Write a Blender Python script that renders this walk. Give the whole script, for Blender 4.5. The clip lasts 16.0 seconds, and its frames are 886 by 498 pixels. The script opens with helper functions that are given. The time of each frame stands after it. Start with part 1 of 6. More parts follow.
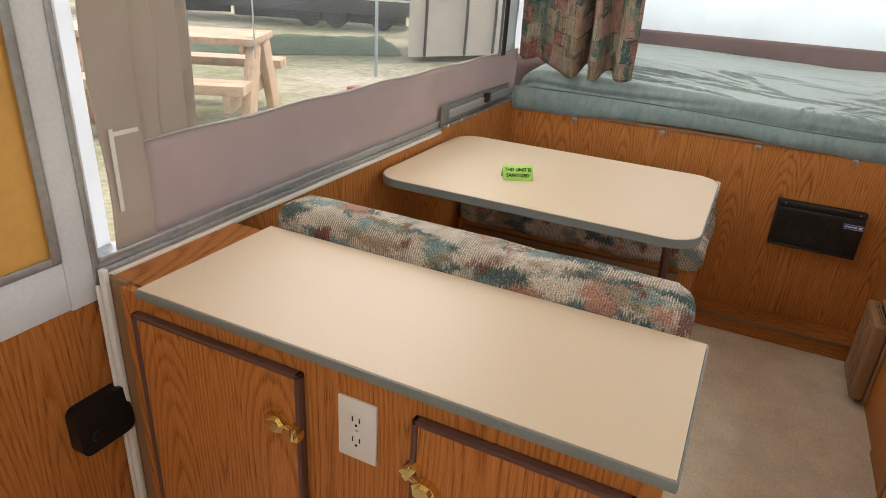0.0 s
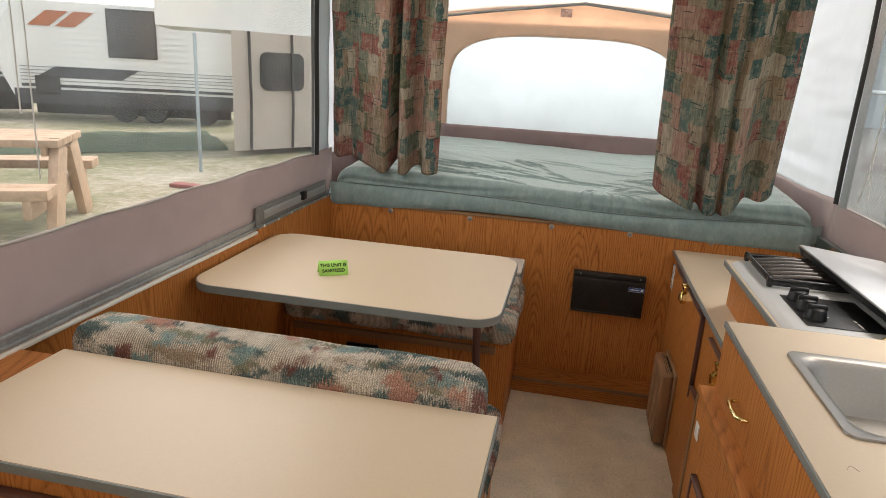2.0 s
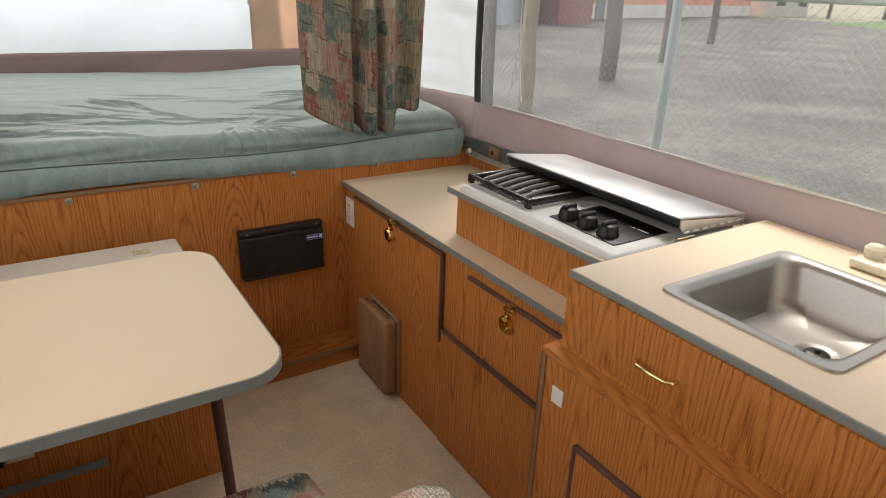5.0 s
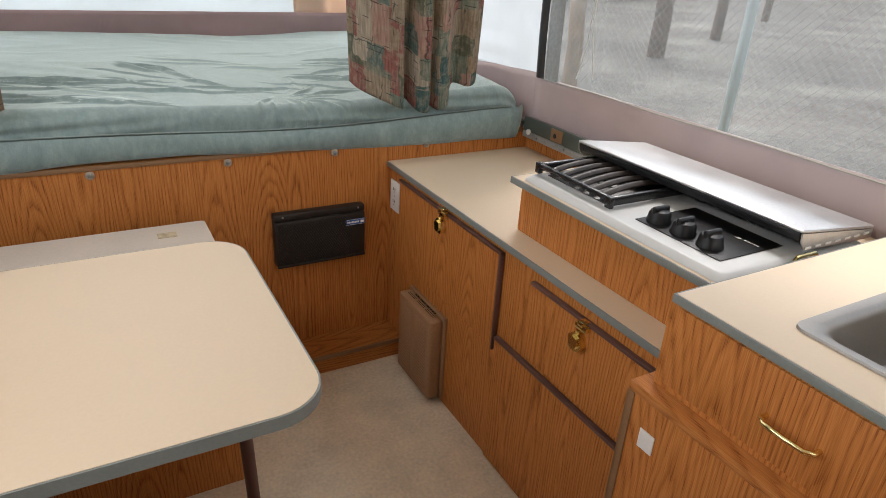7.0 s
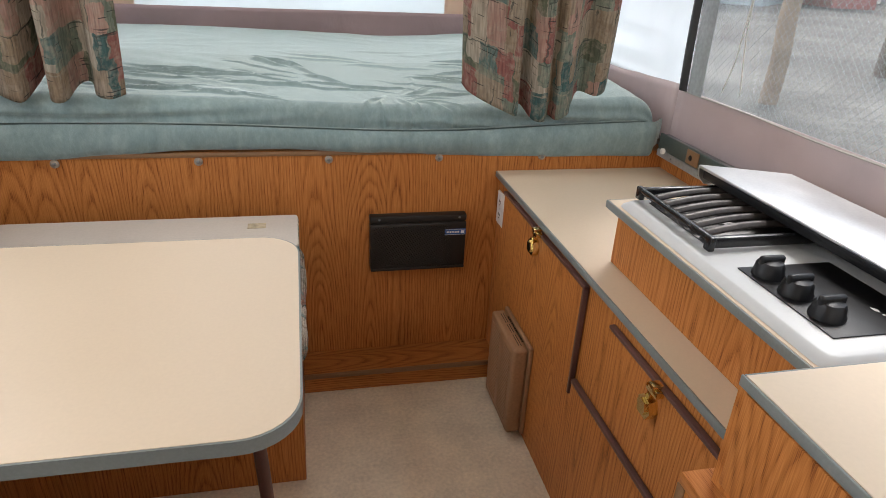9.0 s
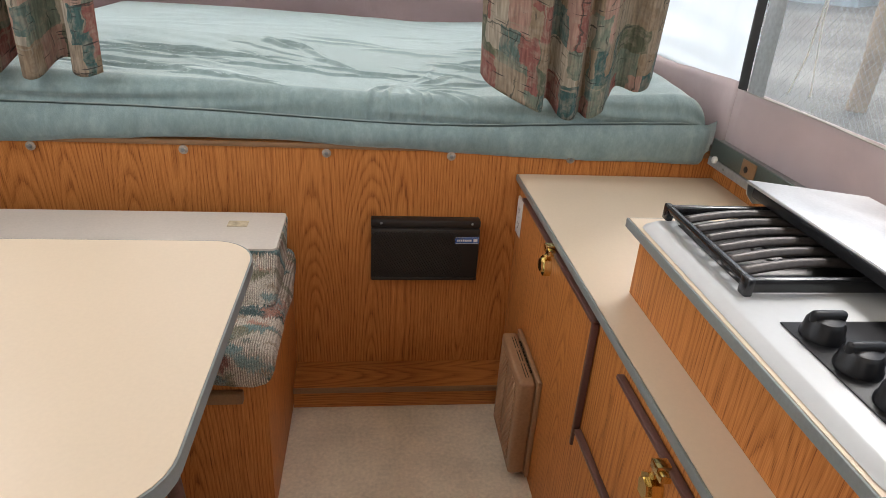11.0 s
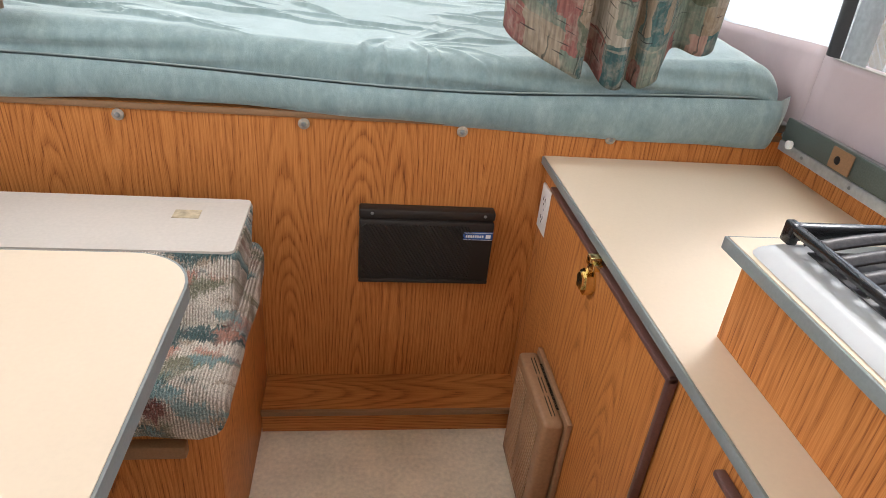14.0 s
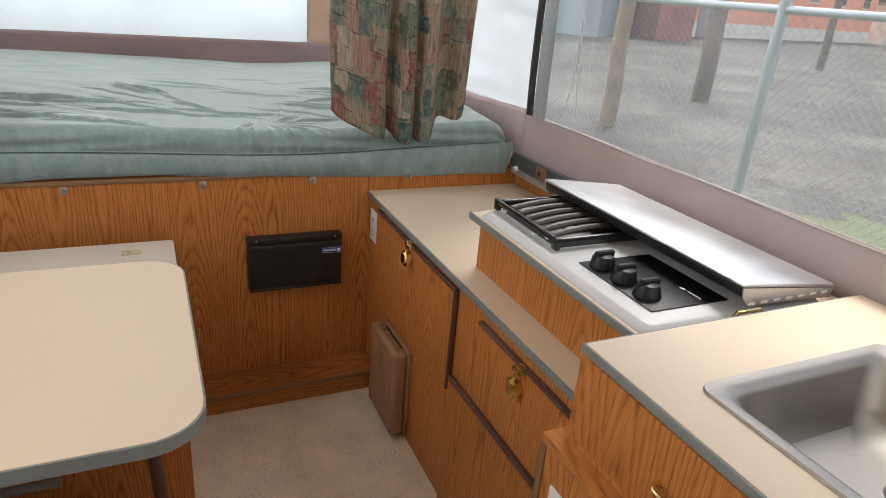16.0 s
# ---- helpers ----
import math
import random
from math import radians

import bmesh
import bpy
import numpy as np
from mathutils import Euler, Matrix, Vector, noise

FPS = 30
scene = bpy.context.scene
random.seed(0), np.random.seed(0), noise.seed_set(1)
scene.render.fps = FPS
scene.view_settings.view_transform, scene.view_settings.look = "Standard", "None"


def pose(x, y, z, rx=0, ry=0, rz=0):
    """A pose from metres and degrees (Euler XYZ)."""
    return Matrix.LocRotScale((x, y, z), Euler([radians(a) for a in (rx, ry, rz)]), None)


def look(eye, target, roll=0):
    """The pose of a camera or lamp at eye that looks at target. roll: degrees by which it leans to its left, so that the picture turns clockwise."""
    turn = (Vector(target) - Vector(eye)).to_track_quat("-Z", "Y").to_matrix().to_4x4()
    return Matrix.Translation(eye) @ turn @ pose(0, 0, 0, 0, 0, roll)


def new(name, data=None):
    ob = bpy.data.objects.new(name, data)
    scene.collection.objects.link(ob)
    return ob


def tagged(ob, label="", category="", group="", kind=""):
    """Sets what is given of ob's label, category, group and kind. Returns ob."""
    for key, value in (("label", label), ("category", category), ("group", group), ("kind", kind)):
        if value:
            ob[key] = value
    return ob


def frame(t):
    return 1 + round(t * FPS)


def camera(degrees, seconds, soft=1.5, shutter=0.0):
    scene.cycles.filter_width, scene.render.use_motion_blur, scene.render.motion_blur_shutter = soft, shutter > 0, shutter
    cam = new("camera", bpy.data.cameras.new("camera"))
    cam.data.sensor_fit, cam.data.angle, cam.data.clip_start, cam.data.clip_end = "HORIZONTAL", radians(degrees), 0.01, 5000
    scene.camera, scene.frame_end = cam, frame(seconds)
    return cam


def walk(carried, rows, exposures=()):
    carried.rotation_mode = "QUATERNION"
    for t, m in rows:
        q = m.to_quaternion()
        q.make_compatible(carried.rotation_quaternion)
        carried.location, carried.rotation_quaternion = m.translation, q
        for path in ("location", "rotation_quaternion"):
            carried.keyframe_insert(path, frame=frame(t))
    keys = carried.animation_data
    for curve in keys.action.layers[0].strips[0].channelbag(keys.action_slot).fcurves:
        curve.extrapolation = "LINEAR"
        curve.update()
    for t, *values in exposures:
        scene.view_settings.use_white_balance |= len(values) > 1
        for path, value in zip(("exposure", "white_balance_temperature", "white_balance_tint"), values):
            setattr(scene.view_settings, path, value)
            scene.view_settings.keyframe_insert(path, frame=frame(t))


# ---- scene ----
cam = camera(69.4, 16.0, soft=0.9)
PATH = [
    (0, (0.968, 0.163, 1.383), (0.196, 1.816, 0.564), 3.5),
    (0.5, (1.042, 0.154, 1.386), (0.342, 1.826, 0.542), 2.7),
    (1, (1.067, 0.144, 1.427), (0.455, 1.927, 0.76), 1.8),
    (1.5, (1.072, 0.13, 1.437), (0.564, 1.974, 0.856), 3.0),
    (2, (1.069, 0.129, 1.443), (0.706, 2.018, 0.894), 3.3),
    (2.5, (1.046, 0.153, 1.443), (0.94, 2.06, 0.851), 3.0),
    (3, (0.964, 0.203, 1.427), (0.977, 2.075, 0.722), 3.9),
    (3.5, (0.902, 0.347, 1.419), (1.121, 2.22, 0.754), 3.0),
    (4, (0.837, 0.46, 1.431), (1.296, 2.282, 0.744), 3.5),
    (4.5, (0.74, 0.638, 1.423), (1.559, 2.35, 0.79), 1.9),
    (5, (0.598, 0.79, 1.427), (1.602, 2.343, 0.667), 2.1),
    (7.5, (0.714, 1.051, 1.385), (1.54, 2.661, 0.532), 4.0),
    (8, (0.83, 1.072, 1.377), (1.395, 2.806, 0.557), 5.8),
    (8.5, (0.914, 1.084, 1.369), (1.334, 2.852, 0.533), 4.2),
    (9, (0.937, 1.086, 1.369), (1.351, 2.849, 0.52), 3.0),
    (11.5, (1.153, 1.458, 1.269), (1.359, 3.242, 0.389), 3.8),
    (12, (1.144, 1.67, 1.203), (1.383, 3.437, 0.298), 4.7),
    (12.5, (1.15, 1.795, 1.145), (1.401, 3.519, 0.163), 4.9),
    (13, (1.154, 1.826, 1.131), (1.41, 3.54, 0.132), 5.2),
    (13.5, (1.147, 1.807, 1.152), (1.396, 3.534, 0.175), 5.1),
    (14, (1.129, 1.647, 1.23), (1.4, 3.373, 0.258), 5.8),
    (14.5, (1.132, 1.386, 1.305), (1.386, 3.132, 0.364), 4.8),
    (15, (1.075, 1.208, 1.37), (1.34, 2.99, 0.502), 3.2),
    (15.5, (0.97, 1.083, 1.379), (1.506, 2.816, 0.538), 3.5),
    (16, (0.875, 0.962, 1.398), (1.681, 2.629, 0.641), 5.0),
]
walk(cam, [(t, look(eye, target, roll)) for t, eye, target, roll in PATH],
     exposures=[(0, 1.66, 6850, 13), (0.5, 1.70, 5800, 11), (1.0, 1.63, 5950, 11), (1.5, 1.54, 6700, 13), (2.5, 1.42, 7000, 13), (3.5, 1.55, 7050, 13), (5.0, 1.52, 7000, 13), (7.5, 1.70, 6500, 13), (9.0, 1.78, 6400, 13), (11.5, 2.07, 6400, 13), (12.5, 2.44, 6200, 13), (13.5, 2.48, 6150, 13), (15.0, 1.86, 6350, 13), (16.0, 1.62, 6550, 13)])

# ---- daylight: overcast sky and a veiled sun ----
world = bpy.data.worlds.new("overcast")
scene.world = world
world.use_nodes = True
wn, wl = world.node_tree.nodes, world.node_tree.links
wn.clear()
sky = wn.new("ShaderNodeTexSky")
sky.sky_type, sky.sun_disc = "NISHITA", False
sky.sun_elevation, sky.sun_rotation = radians(48), radians(-35)
grey = wn.new("ShaderNodeHueSaturation")
grey.inputs["Saturation"].default_value = 0.35
back = wn.new("ShaderNodeBackground")
back.inputs["Strength"].default_value = 0.15
wout = wn.new("ShaderNodeOutputWorld")
wl.new(sky.outputs[0], grey.inputs["Color"])
wl.new(grey.outputs[0], back.inputs[0])
wl.new(back.outputs[0], wout.inputs[0])
sun = new("sun", bpy.data.lights.new("sun", "SUN"))
sun.data.energy, sun.data.angle, sun.data.color = 1.5, radians(25), (1.0, 0.97, 0.93)
sun.matrix_world = look((6, 8, 12), (1, 2, 0))


def area_lamp(name, eye, target, width, height, watts, color=(1.0, 0.95, 0.88)):
    """An area lamp: stands in for daylight through a window's opening, or adds fill."""
    lamp = new(name, bpy.data.lights.new(name, "AREA"))
    lamp.data.shape, lamp.data.size, lamp.data.size_y, lamp.data.energy, lamp.data.color = "RECTANGLE", width, height, watts, color
    lamp.matrix_world = look(eye, target)
    return lamp


# rear lamp is an added fill; no window is built at that end
area_lamp("rear_fill_light", (1.04, -0.86, 1.62), (1.04, 1.5, 0.9), 1.9, 0.6, 5.0)
area_lamp("left_window_light", (-0.03, 1.95, 1.82), (1.0, 1.95, 0.75), 1.6, 0.2, 2.3)
area_lamp("right_window_light", (2.12, 1.4, 1.82), (1.0, 1.5, 0.75), 2.4, 0.2, 1.2)
area_lamp("end_window_light", (0.94, 4.7, 1.5), (0.94, 3.0, 0.9), 1.8, 0.7, 10.5, (0.97, 0.98, 1.0))

# ---- materials ----


def mat(name):
    m = bpy.data.materials.new(name)
    m.use_nodes = True
    n = m.node_tree.nodes
    return m, n, m.node_tree.links, n["Principled BSDF"]


def node(n, kind, **inputs):
    x = n.new(kind)
    for k, v in inputs.items():
        x.inputs[k].default_value = v
    return x


def ramp(n, stops, mode="LINEAR"):
    r = n.new("ShaderNodeValToRGB")
    r.color_ramp.interpolation = mode
    e = r.color_ramp.elements
    while len(e) < len(stops):
        e.new(0.5)
    for el, (p, c) in zip(e, stops):
        el.position, el.color = p, (*c, 1)
    return r


def mathn(n, l, op, a, b):
    x = n.new("ShaderNodeMath")
    x.operation = op
    for i, v in enumerate((a, b)):
        if isinstance(v, (int, float)):
            x.inputs[i].default_value = v
        else:
            l.new(v, x.inputs[i])
    return x.outputs[0]


def mixc(n, l, fac, a, b, mode="MIX"):
    x = n.new("ShaderNodeMix")
    x.data_type, x.blend_type = "RGBA", mode
    for sock, v in ((x.inputs[0], fac), (x.inputs[6], a), (x.inputs[7], b)):
        if isinstance(v, (int, float)):
            sock.default_value = v
        elif isinstance(v, tuple):
            sock.default_value = (*v, 1)
        else:
            l.new(v, sock)
    return x.outputs[2]


def bump(n, l, b, height, strength, distance=0.002):
    x = node(n, "ShaderNodeBump", Strength=strength, Distance=distance)
    l.new(height, x.inputs["Height"])
    l.new(x.outputs[0], b.inputs["Normal"])


def plain(name, color, rough=0.5, metal=0.0, grain=300.0, vary=0.12, stains=6.0, bumpy=0.15, coat=0.0):
    """A surface of one colour with fine grain and broad, faint stains."""
    m, n, l, b = mat(name)
    geo = n.new("ShaderNodeNewGeometry")
    fine = node(n, "ShaderNodeTexNoise", Scale=grain, Detail=3.0)
    broad = node(n, "ShaderNodeTexNoise", Scale=stains, Detail=4.0)
    l.new(geo.outputs["Position"], fine.inputs["Vector"])
    l.new(geo.outputs["Position"], broad.inputs["Vector"])
    s = mathn(n, l, "ADD", mathn(n, l, "MULTIPLY", fine.outputs[0], 0.5), mathn(n, l, "MULTIPLY", broad.outputs[0], 0.5))
    dark = tuple(c * (1 - 2.2 * vary) for c in color)
    light = tuple(min(1, c * (1 + 1.2 * vary)) for c in color)
    r = ramp(n, [(0.3, dark), (0.7, light)])
    l.new(s, r.inputs[0])
    l.new(r.outputs[0], b.inputs["Base Color"])
    rr = mathn(n, l, "ADD", mathn(n, l, "MULTIPLY", broad.outputs[0], 0.2), rough - 0.1)
    l.new(rr, b.inputs["Roughness"])
    b.inputs["Metallic"].default_value = metal
    b.inputs["Coat Weight"].default_value = coat
    bump(n, l, b, fine.outputs[0], bumpy, 0.001)
    return m


def oak(name, dark, mid, light, seed=0.0, along="z"):
    """Printed oak veneer: strips of flat-sawn boards, each cut past the heart of its log, so that arches stand in straight grain."""
    m, n, l, b = mat(name)
    geo = n.new("ShaderNodeNewGeometry")
    sep = n.new("ShaderNodeSeparateXYZ")
    l.new(geo.outputs["Position"], sep.inputs[0])
    run = sep.outputs["xyz".index(along)]
    across = [sep.outputs[k] for k in range(3) if "xyz"[k] != along]
    u = mathn(n, l, "ADD", mathn(n, l, "ADD", across[0], across[1]), seed + 20.0)

    def grid(ku, kr, detail=2.0, rough=0.5):
        c = n.new("ShaderNodeCombineXYZ")
        l.new(mathn(n, l, "MULTIPLY", u, ku), c.inputs[0])
        l.new(mathn(n, l, "MULTIPLY", run, kr), c.inputs[1])
        t = node(n, "ShaderNodeTexNoise", Scale=1.0, Detail=detail, Roughness=rough)
        l.new(c.outputs[0], t.inputs["Vector"])
        return t.outputs[0]
    sway = mathn(n, l, "MULTIPLY", mathn(n, l, "SUBTRACT", grid(3.0, 1.2), 0.5), 0.030)
    strip = mathn(n, l, "DIVIDE", mathn(n, l, "ADD", u, sway), 0.128)
    cell = mathn(n, l, "FLOOR", strip, 0)
    white = n.new("ShaderNodeTexWhiteNoise")
    white.noise_dimensions = "1D"
    l.new(cell, white.inputs["W"])
    q = n.new("ShaderNodeSeparateColor")
    l.new(white.outputs["Color"], q.inputs[0])
    heart = mathn(n, l, "ADD", mathn(n, l, "MULTIPLY", q.outputs[0], 0.5), 0.25)
    off = mathn(n, l, "MULTIPLY", mathn(n, l, "SUBTRACT", mathn(n, l, "FRACT", strip, 0), heart), 0.128)
    slope = mathn(n, l, "MULTIPLY", mathn(n, l, "SUBTRACT", q.outputs[1], 0.5), 0.22)
    depth = mathn(n, l, "ADD", mathn(n, l, "ADD", mathn(n, l, "MULTIPLY", run, slope), mathn(n, l, "MULTIPLY", q.outputs[2], 0.05)),
                  mathn(n, l, "MULTIPLY", mathn(n, l, "SUBTRACT", grid(2.0, 1.3, 1.0), 0.5), 0.10))
    radius = mathn(n, l, "SQRT", mathn(n, l, "ADD", mathn(n, l, "POWER", mathn(n, l, "ABSOLUTE", off, 0), 2.0), mathn(n, l, "POWER", mathn(n, l, "ABSOLUTE", depth, 0), 2.0)), 0)
    wob = mathn(n, l, "MULTIPLY", mathn(n, l, "SUBTRACT", grid(70.0, 7.0, 2.0), 0.5), 0.005)
    rings = mathn(n, l, "FRACT", mathn(n, l, "MULTIPLY", mathn(n, l, "ADD", radius, wob), 120.0), 0)
    line = ramp(n, [(0.0, (0.05,) * 3), (0.16, (0.25,) * 3), (0.42, (0.85,) * 3), (0.8, (1.0,) * 3), (1.0, (0.35,) * 3)])
    l.new(rings, line.inputs[0])
    pore = grid(620.0, 14.0, 2.0, 0.6)
    streak = grid(95.0, 1.6, 3.0, 0.6)
    broad = node(n, "ShaderNodeTexNoise", Scale=3.0, Detail=2.0)
    l.new(geo.outputs["Position"], broad.inputs["Vector"])
    v = mathn(n, l, "ADD", mathn(n, l, "MULTIPLY", line.outputs[0], 0.19), mathn(n, l, "MULTIPLY", pore, 0.66))
    v = mathn(n, l, "ADD", v, mathn(n, l, "MULTIPLY", streak, 0.24))
    v = mathn(n, l, "ADD", v, mathn(n, l, "MULTIPLY", broad.outputs[0], 0.12))
    r = ramp(n, [(0.38, dark), (0.57, mid), (0.80, light)])
    l.new(v, r.inputs[0])
    l.new(r.outputs[0], b.inputs["Base Color"])
    b.inputs["Roughness"].default_value = 0.45
    b.inputs["Specular IOR Level"].default_value = 0.2
    bump(n, l, b, v, 0.10, 0.001)
    return m


def tapestry(name, seed):
    """Woven upholstery: ribbed cream ground with brush-like dabs of olive, teal, salmon and maroon, ragged thread by thread."""
    m, n, l, b = mat(name)
    tc = n.new("ShaderNodeNewGeometry")
    sep = n.new("ShaderNodeSeparateXYZ")
    l.new(tc.outputs["Position"], sep.inputs[0])
    x = sep.outputs[0]
    v = mathn(n, l, "ADD", sep.outputs[1], sep.outputs[2])

    def field(kx, kv, off, detail=2.0, fx=None, fv=None):
        c = n.new("ShaderNodeCombineXYZ")
        l.new(mathn(n, l, "MULTIPLY", fx or x, kx), c.inputs[0])
        l.new(mathn(n, l, "MULTIPLY", fv or v, kv), c.inputs[1])
        c.inputs[2].default_value = off + seed
        t = node(n, "ShaderNodeTexNoise", Scale=1.0, Detail=detail)
        l.new(c.outputs[0], t.inputs["Vector"])
        return t.outputs[0]
    thread = field(290.0, 22.0, 0.0)
    cross = field(40.0, 330.0, 5.0)
    vj = mathn(n, l, "ADD", v, mathn(n, l, "MULTIPLY", mathn(n, l, "SUBTRACT", thread, 0.5), 0.055))
    xj = mathn(n, l, "ADD", x, mathn(n, l, "MULTIPLY", mathn(n, l, "SUBTRACT", cross, 0.5), 0.03))
    rib = mathn(n, l, "MULTIPLY", mathn(n, l, "ADD", mathn(n, l, "SINE", mathn(n, l, "MULTIPLY", x, 1250.0), 0), 1.0), 0.5)
    patch = ramp(n, [(0.42, (0.0,) * 3), (0.58, (1.0,) * 3)])
    l.new(field(7.0, 7.0, 31.0), patch.inputs[0])
    ribbed = mathn(n, l, "MULTIPLY", mathn(n, l, "MULTIPLY", rib, patch.outputs[0]), 0.75)
    col = mixc(n, l, ribbed, (0.74, 0.665, 0.565), (0.20, 0.155, 0.115))
    for color, kx, kv, off, edge in (((0.36, 0.27, 0.19), 6.5, 13.0, 3.0, 0.55), ((0.20, 0.20, 0.13), 8.0, 15.0, 9.0, 0.58), ((0.03, 0.10, 0.11), 7.0, 15.0, 14.0, 0.555),
                                     ((0.22, 0.34, 0.34), 10.0, 17.0, 20.0, 0.585), ((0.54, 0.26, 0.195), 8.5, 11.0, 26.0, 0.60), ((0.19, 0.06, 0.05), 12.0, 7.0, 33.0, 0.615)):
        r = ramp(n, [(edge - 0.01, (0.0,) * 3), (edge + 0.035, (1.0,) * 3)])
        l.new(field(kx, kv, off, 4.0, xj, vj), r.inputs[0])
        col = mixc(n, l, mathn(n, l, "MULTIPLY", r.outputs[0], 0.88), col, color)
    knot = node(n, "ShaderNodeTexVoronoi", Scale=420.0)
    l.new(tc.outputs["Position"], knot.inputs["Vector"])
    fleck = ramp(n, [(0.60, (0.0,) * 3), (0.66, (1.0,) * 3)])
    l.new(field(300.0, 120.0, 50.0), fleck.inputs[0])
    col = mixc(n, l, mathn(n, l, "MULTIPLY", fleck.outputs[0], 0.5), col, (0.70, 0.64, 0.55))
    col = mixc(n, l, mathn(n, l, "MULTIPLY", rib, 0.22), col, (0.10, 0.08, 0.065))
    wr = ramp(n, [(0.0, (1.35,) * 3), (0.8, (0.5,) * 3)])
    l.new(knot.outputs[0], wr.inputs[0])
    l.new(mixc(n, l, 1.0, col, wr.outputs[0], "MULTIPLY"), b.inputs["Base Color"])
    b.inputs["Roughness"].default_value = 0.95
    b.inputs["Specular IOR Level"].default_value = 0.15
    bump(n, l, b, mathn(n, l, "SUBTRACT", mathn(n, l, "ADD", thread, mathn(n, l, "MULTIPLY", rib, 0.6)), knot.outputs[0]), 0.6, 0.002)
    return m


def curtain_cloth(name):
    """Printed patchwork cloth on the cloth's own UVs: blocks of rust, teal, tan and olive with dark pen strokes."""
    m, n, l, b = mat(name)
    uv = n.new("ShaderNodeUVMap")
    uv.uv_map = "cloth"
    warp = node(n, "ShaderNodeTexNoise", Scale=24.0, Detail=3.0)
    l.new(uv.outputs[0], warp.inputs["Vector"])
    wv = mixc(n, l, 0.034, uv.outputs[0], warp.outputs["Color"])
    cols = [(0.0, (0.27, 0.215, 0.155)), (0.12, (0.235, 0.095, 0.078)), (0.26, (0.15, 0.18, 0.14)), (0.40, (0.05, 0.105, 0.10)), (0.52, (0.24, 0.18, 0.12)),
            (0.62, (0.33, 0.205, 0.165)), (0.72, (0.105, 0.115, 0.075)), (0.82, (0.36, 0.315, 0.25)), (0.93, (0.10, 0.15, 0.135))]

    def blocks(w, h, shift):
        mp = node(n, "ShaderNodeMapping", Location=(shift, shift * 0.7, 0))
        l.new(wv, mp.inputs[0])
        t = n.new("ShaderNodeTexBrick")
        t.offset, t.squash, t.squash_frequency = 0.37, 0.65, 3
        for k, v in (("Color1", (0, 0, 0, 1)), ("Color2", (1, 1, 1, 1)), ("Scale", 1.0), ("Mortar Size", 0.0), ("Bias", 0.0), ("Brick Width", w), ("Row Height", h)):
            t.inputs[k].default_value = v
        l.new(mp.outputs[0], t.inputs["Vector"])
        return t.outputs[0]
    rc = ramp(n, cols, "CONSTANT")
    l.new(blocks(0.105, 0.085, 0.0), rc.inputs[0])
    rc2 = ramp(n, cols, "CONSTANT")
    l.new(blocks(0.055, 0.125, 3.31), rc2.inputs[0])
    pick = ramp(n, [(0.58, (0,) * 3), (0.60, (1,) * 3)])
    l.new(blocks(0.085, 0.140, 7.77), pick.inputs[0])
    col = mixc(n, l, pick.outputs[0], rc.outputs[0], rc2.outputs[0])
    dab = node(n, "ShaderNodeTexNoise", Scale=38.0, Detail=4.0, Roughness=0.7)
    l.new(wv, dab.inputs["Vector"])
    dr = ramp(n, [(0.45, (0,) * 3), (0.62, (1,) * 3)])
    l.new(dab.outputs[0], dr.inputs[0])
    col = mixc(n, l, mathn(n, l, "MULTIPLY", dr.outputs[0], 0.45), col, (0.36, 0.30, 0.235))
    mp4 = node(n, "ShaderNodeMapping", Scale=(13.0, 150.0, 1.0))
    l.new(uv.outputs[0], mp4.inputs[0])
    pen = node(n, "ShaderNodeTexNoise", Scale=1.0, Detail=0.5)
    l.new(mp4.outputs[0], pen.inputs["Vector"])
    pr = ramp(n, [(0.0, (0,) * 3), (0.70, (0,) * 3), (0.72, (1,) * 3)])
    l.new(pen.outputs[0], pr.inputs[0])
    col = mixc(n, l, mathn(n, l, "MULTIPLY", pr.outputs[0], 0.8), col, (0.03, 0.03, 0.03))
    for w, h, shift, shade in ((0.15, 0.11, 5.13, (0.30, 0.26, 0.20)), (0.07, 0.16, 9.4, (0.04, 0.05, 0.045))):
        mp = node(n, "ShaderNodeMapping", Location=(shift, shift * 0.7, 0))
        l.new(wv, mp.inputs[0])
        t = n.new("ShaderNodeTexBrick")
        t.offset, t.squash, t.squash_frequency = 0.37, 0.65, 3
        for k, val in (("Color1", (0, 0, 0, 1)), ("Color2", (0, 0, 0, 1)), ("Mortar", (1, 1, 1, 1)), ("Scale", 1.0), ("Mortar Size", 0.0022), ("Mortar Smooth", 0.3), ("Brick Width", w), ("Row Height", h)):
            t.inputs[k].default_value = val
        l.new(mp.outputs[0], t.inputs["Vector"])
        gap = node(n, "ShaderNodeTexNoise", Scale=14.0, Detail=1.0)
        l.new(mp.outputs[0], gap.inputs["Vector"])
        gr = ramp(n, [(0.50, (0,) * 3), (0.57, (1,) * 3)])
        l.new(gap.outputs[0], gr.inputs[0])
        col = mixc(n, l, mathn(n, l, "MULTIPLY", mathn(n, l, "MULTIPLY", t.outputs[0], gr.outputs[0]), 0.7), col, shade)
    mp5 = node(n, "ShaderNodeMapping", Scale=(150.0, 16.0, 1.0))
    l.new(uv.outputs[0], mp5.inputs[0])
    brush = node(n, "ShaderNodeTexNoise", Scale=1.0, Detail=2.0)
    l.new(mp5.outputs[0], brush.inputs["Vector"])
    br = ramp(n, [(0.3, (0.80,) * 3), (0.7, (1.45,) * 3)])
    l.new(brush.outputs[0], br.inputs[0])
    col = mixc(n, l, 1.0, col, br.outputs[0], "MULTIPLY")
    thread = node(n, "ShaderNodeTexNoise", Scale=600.0)
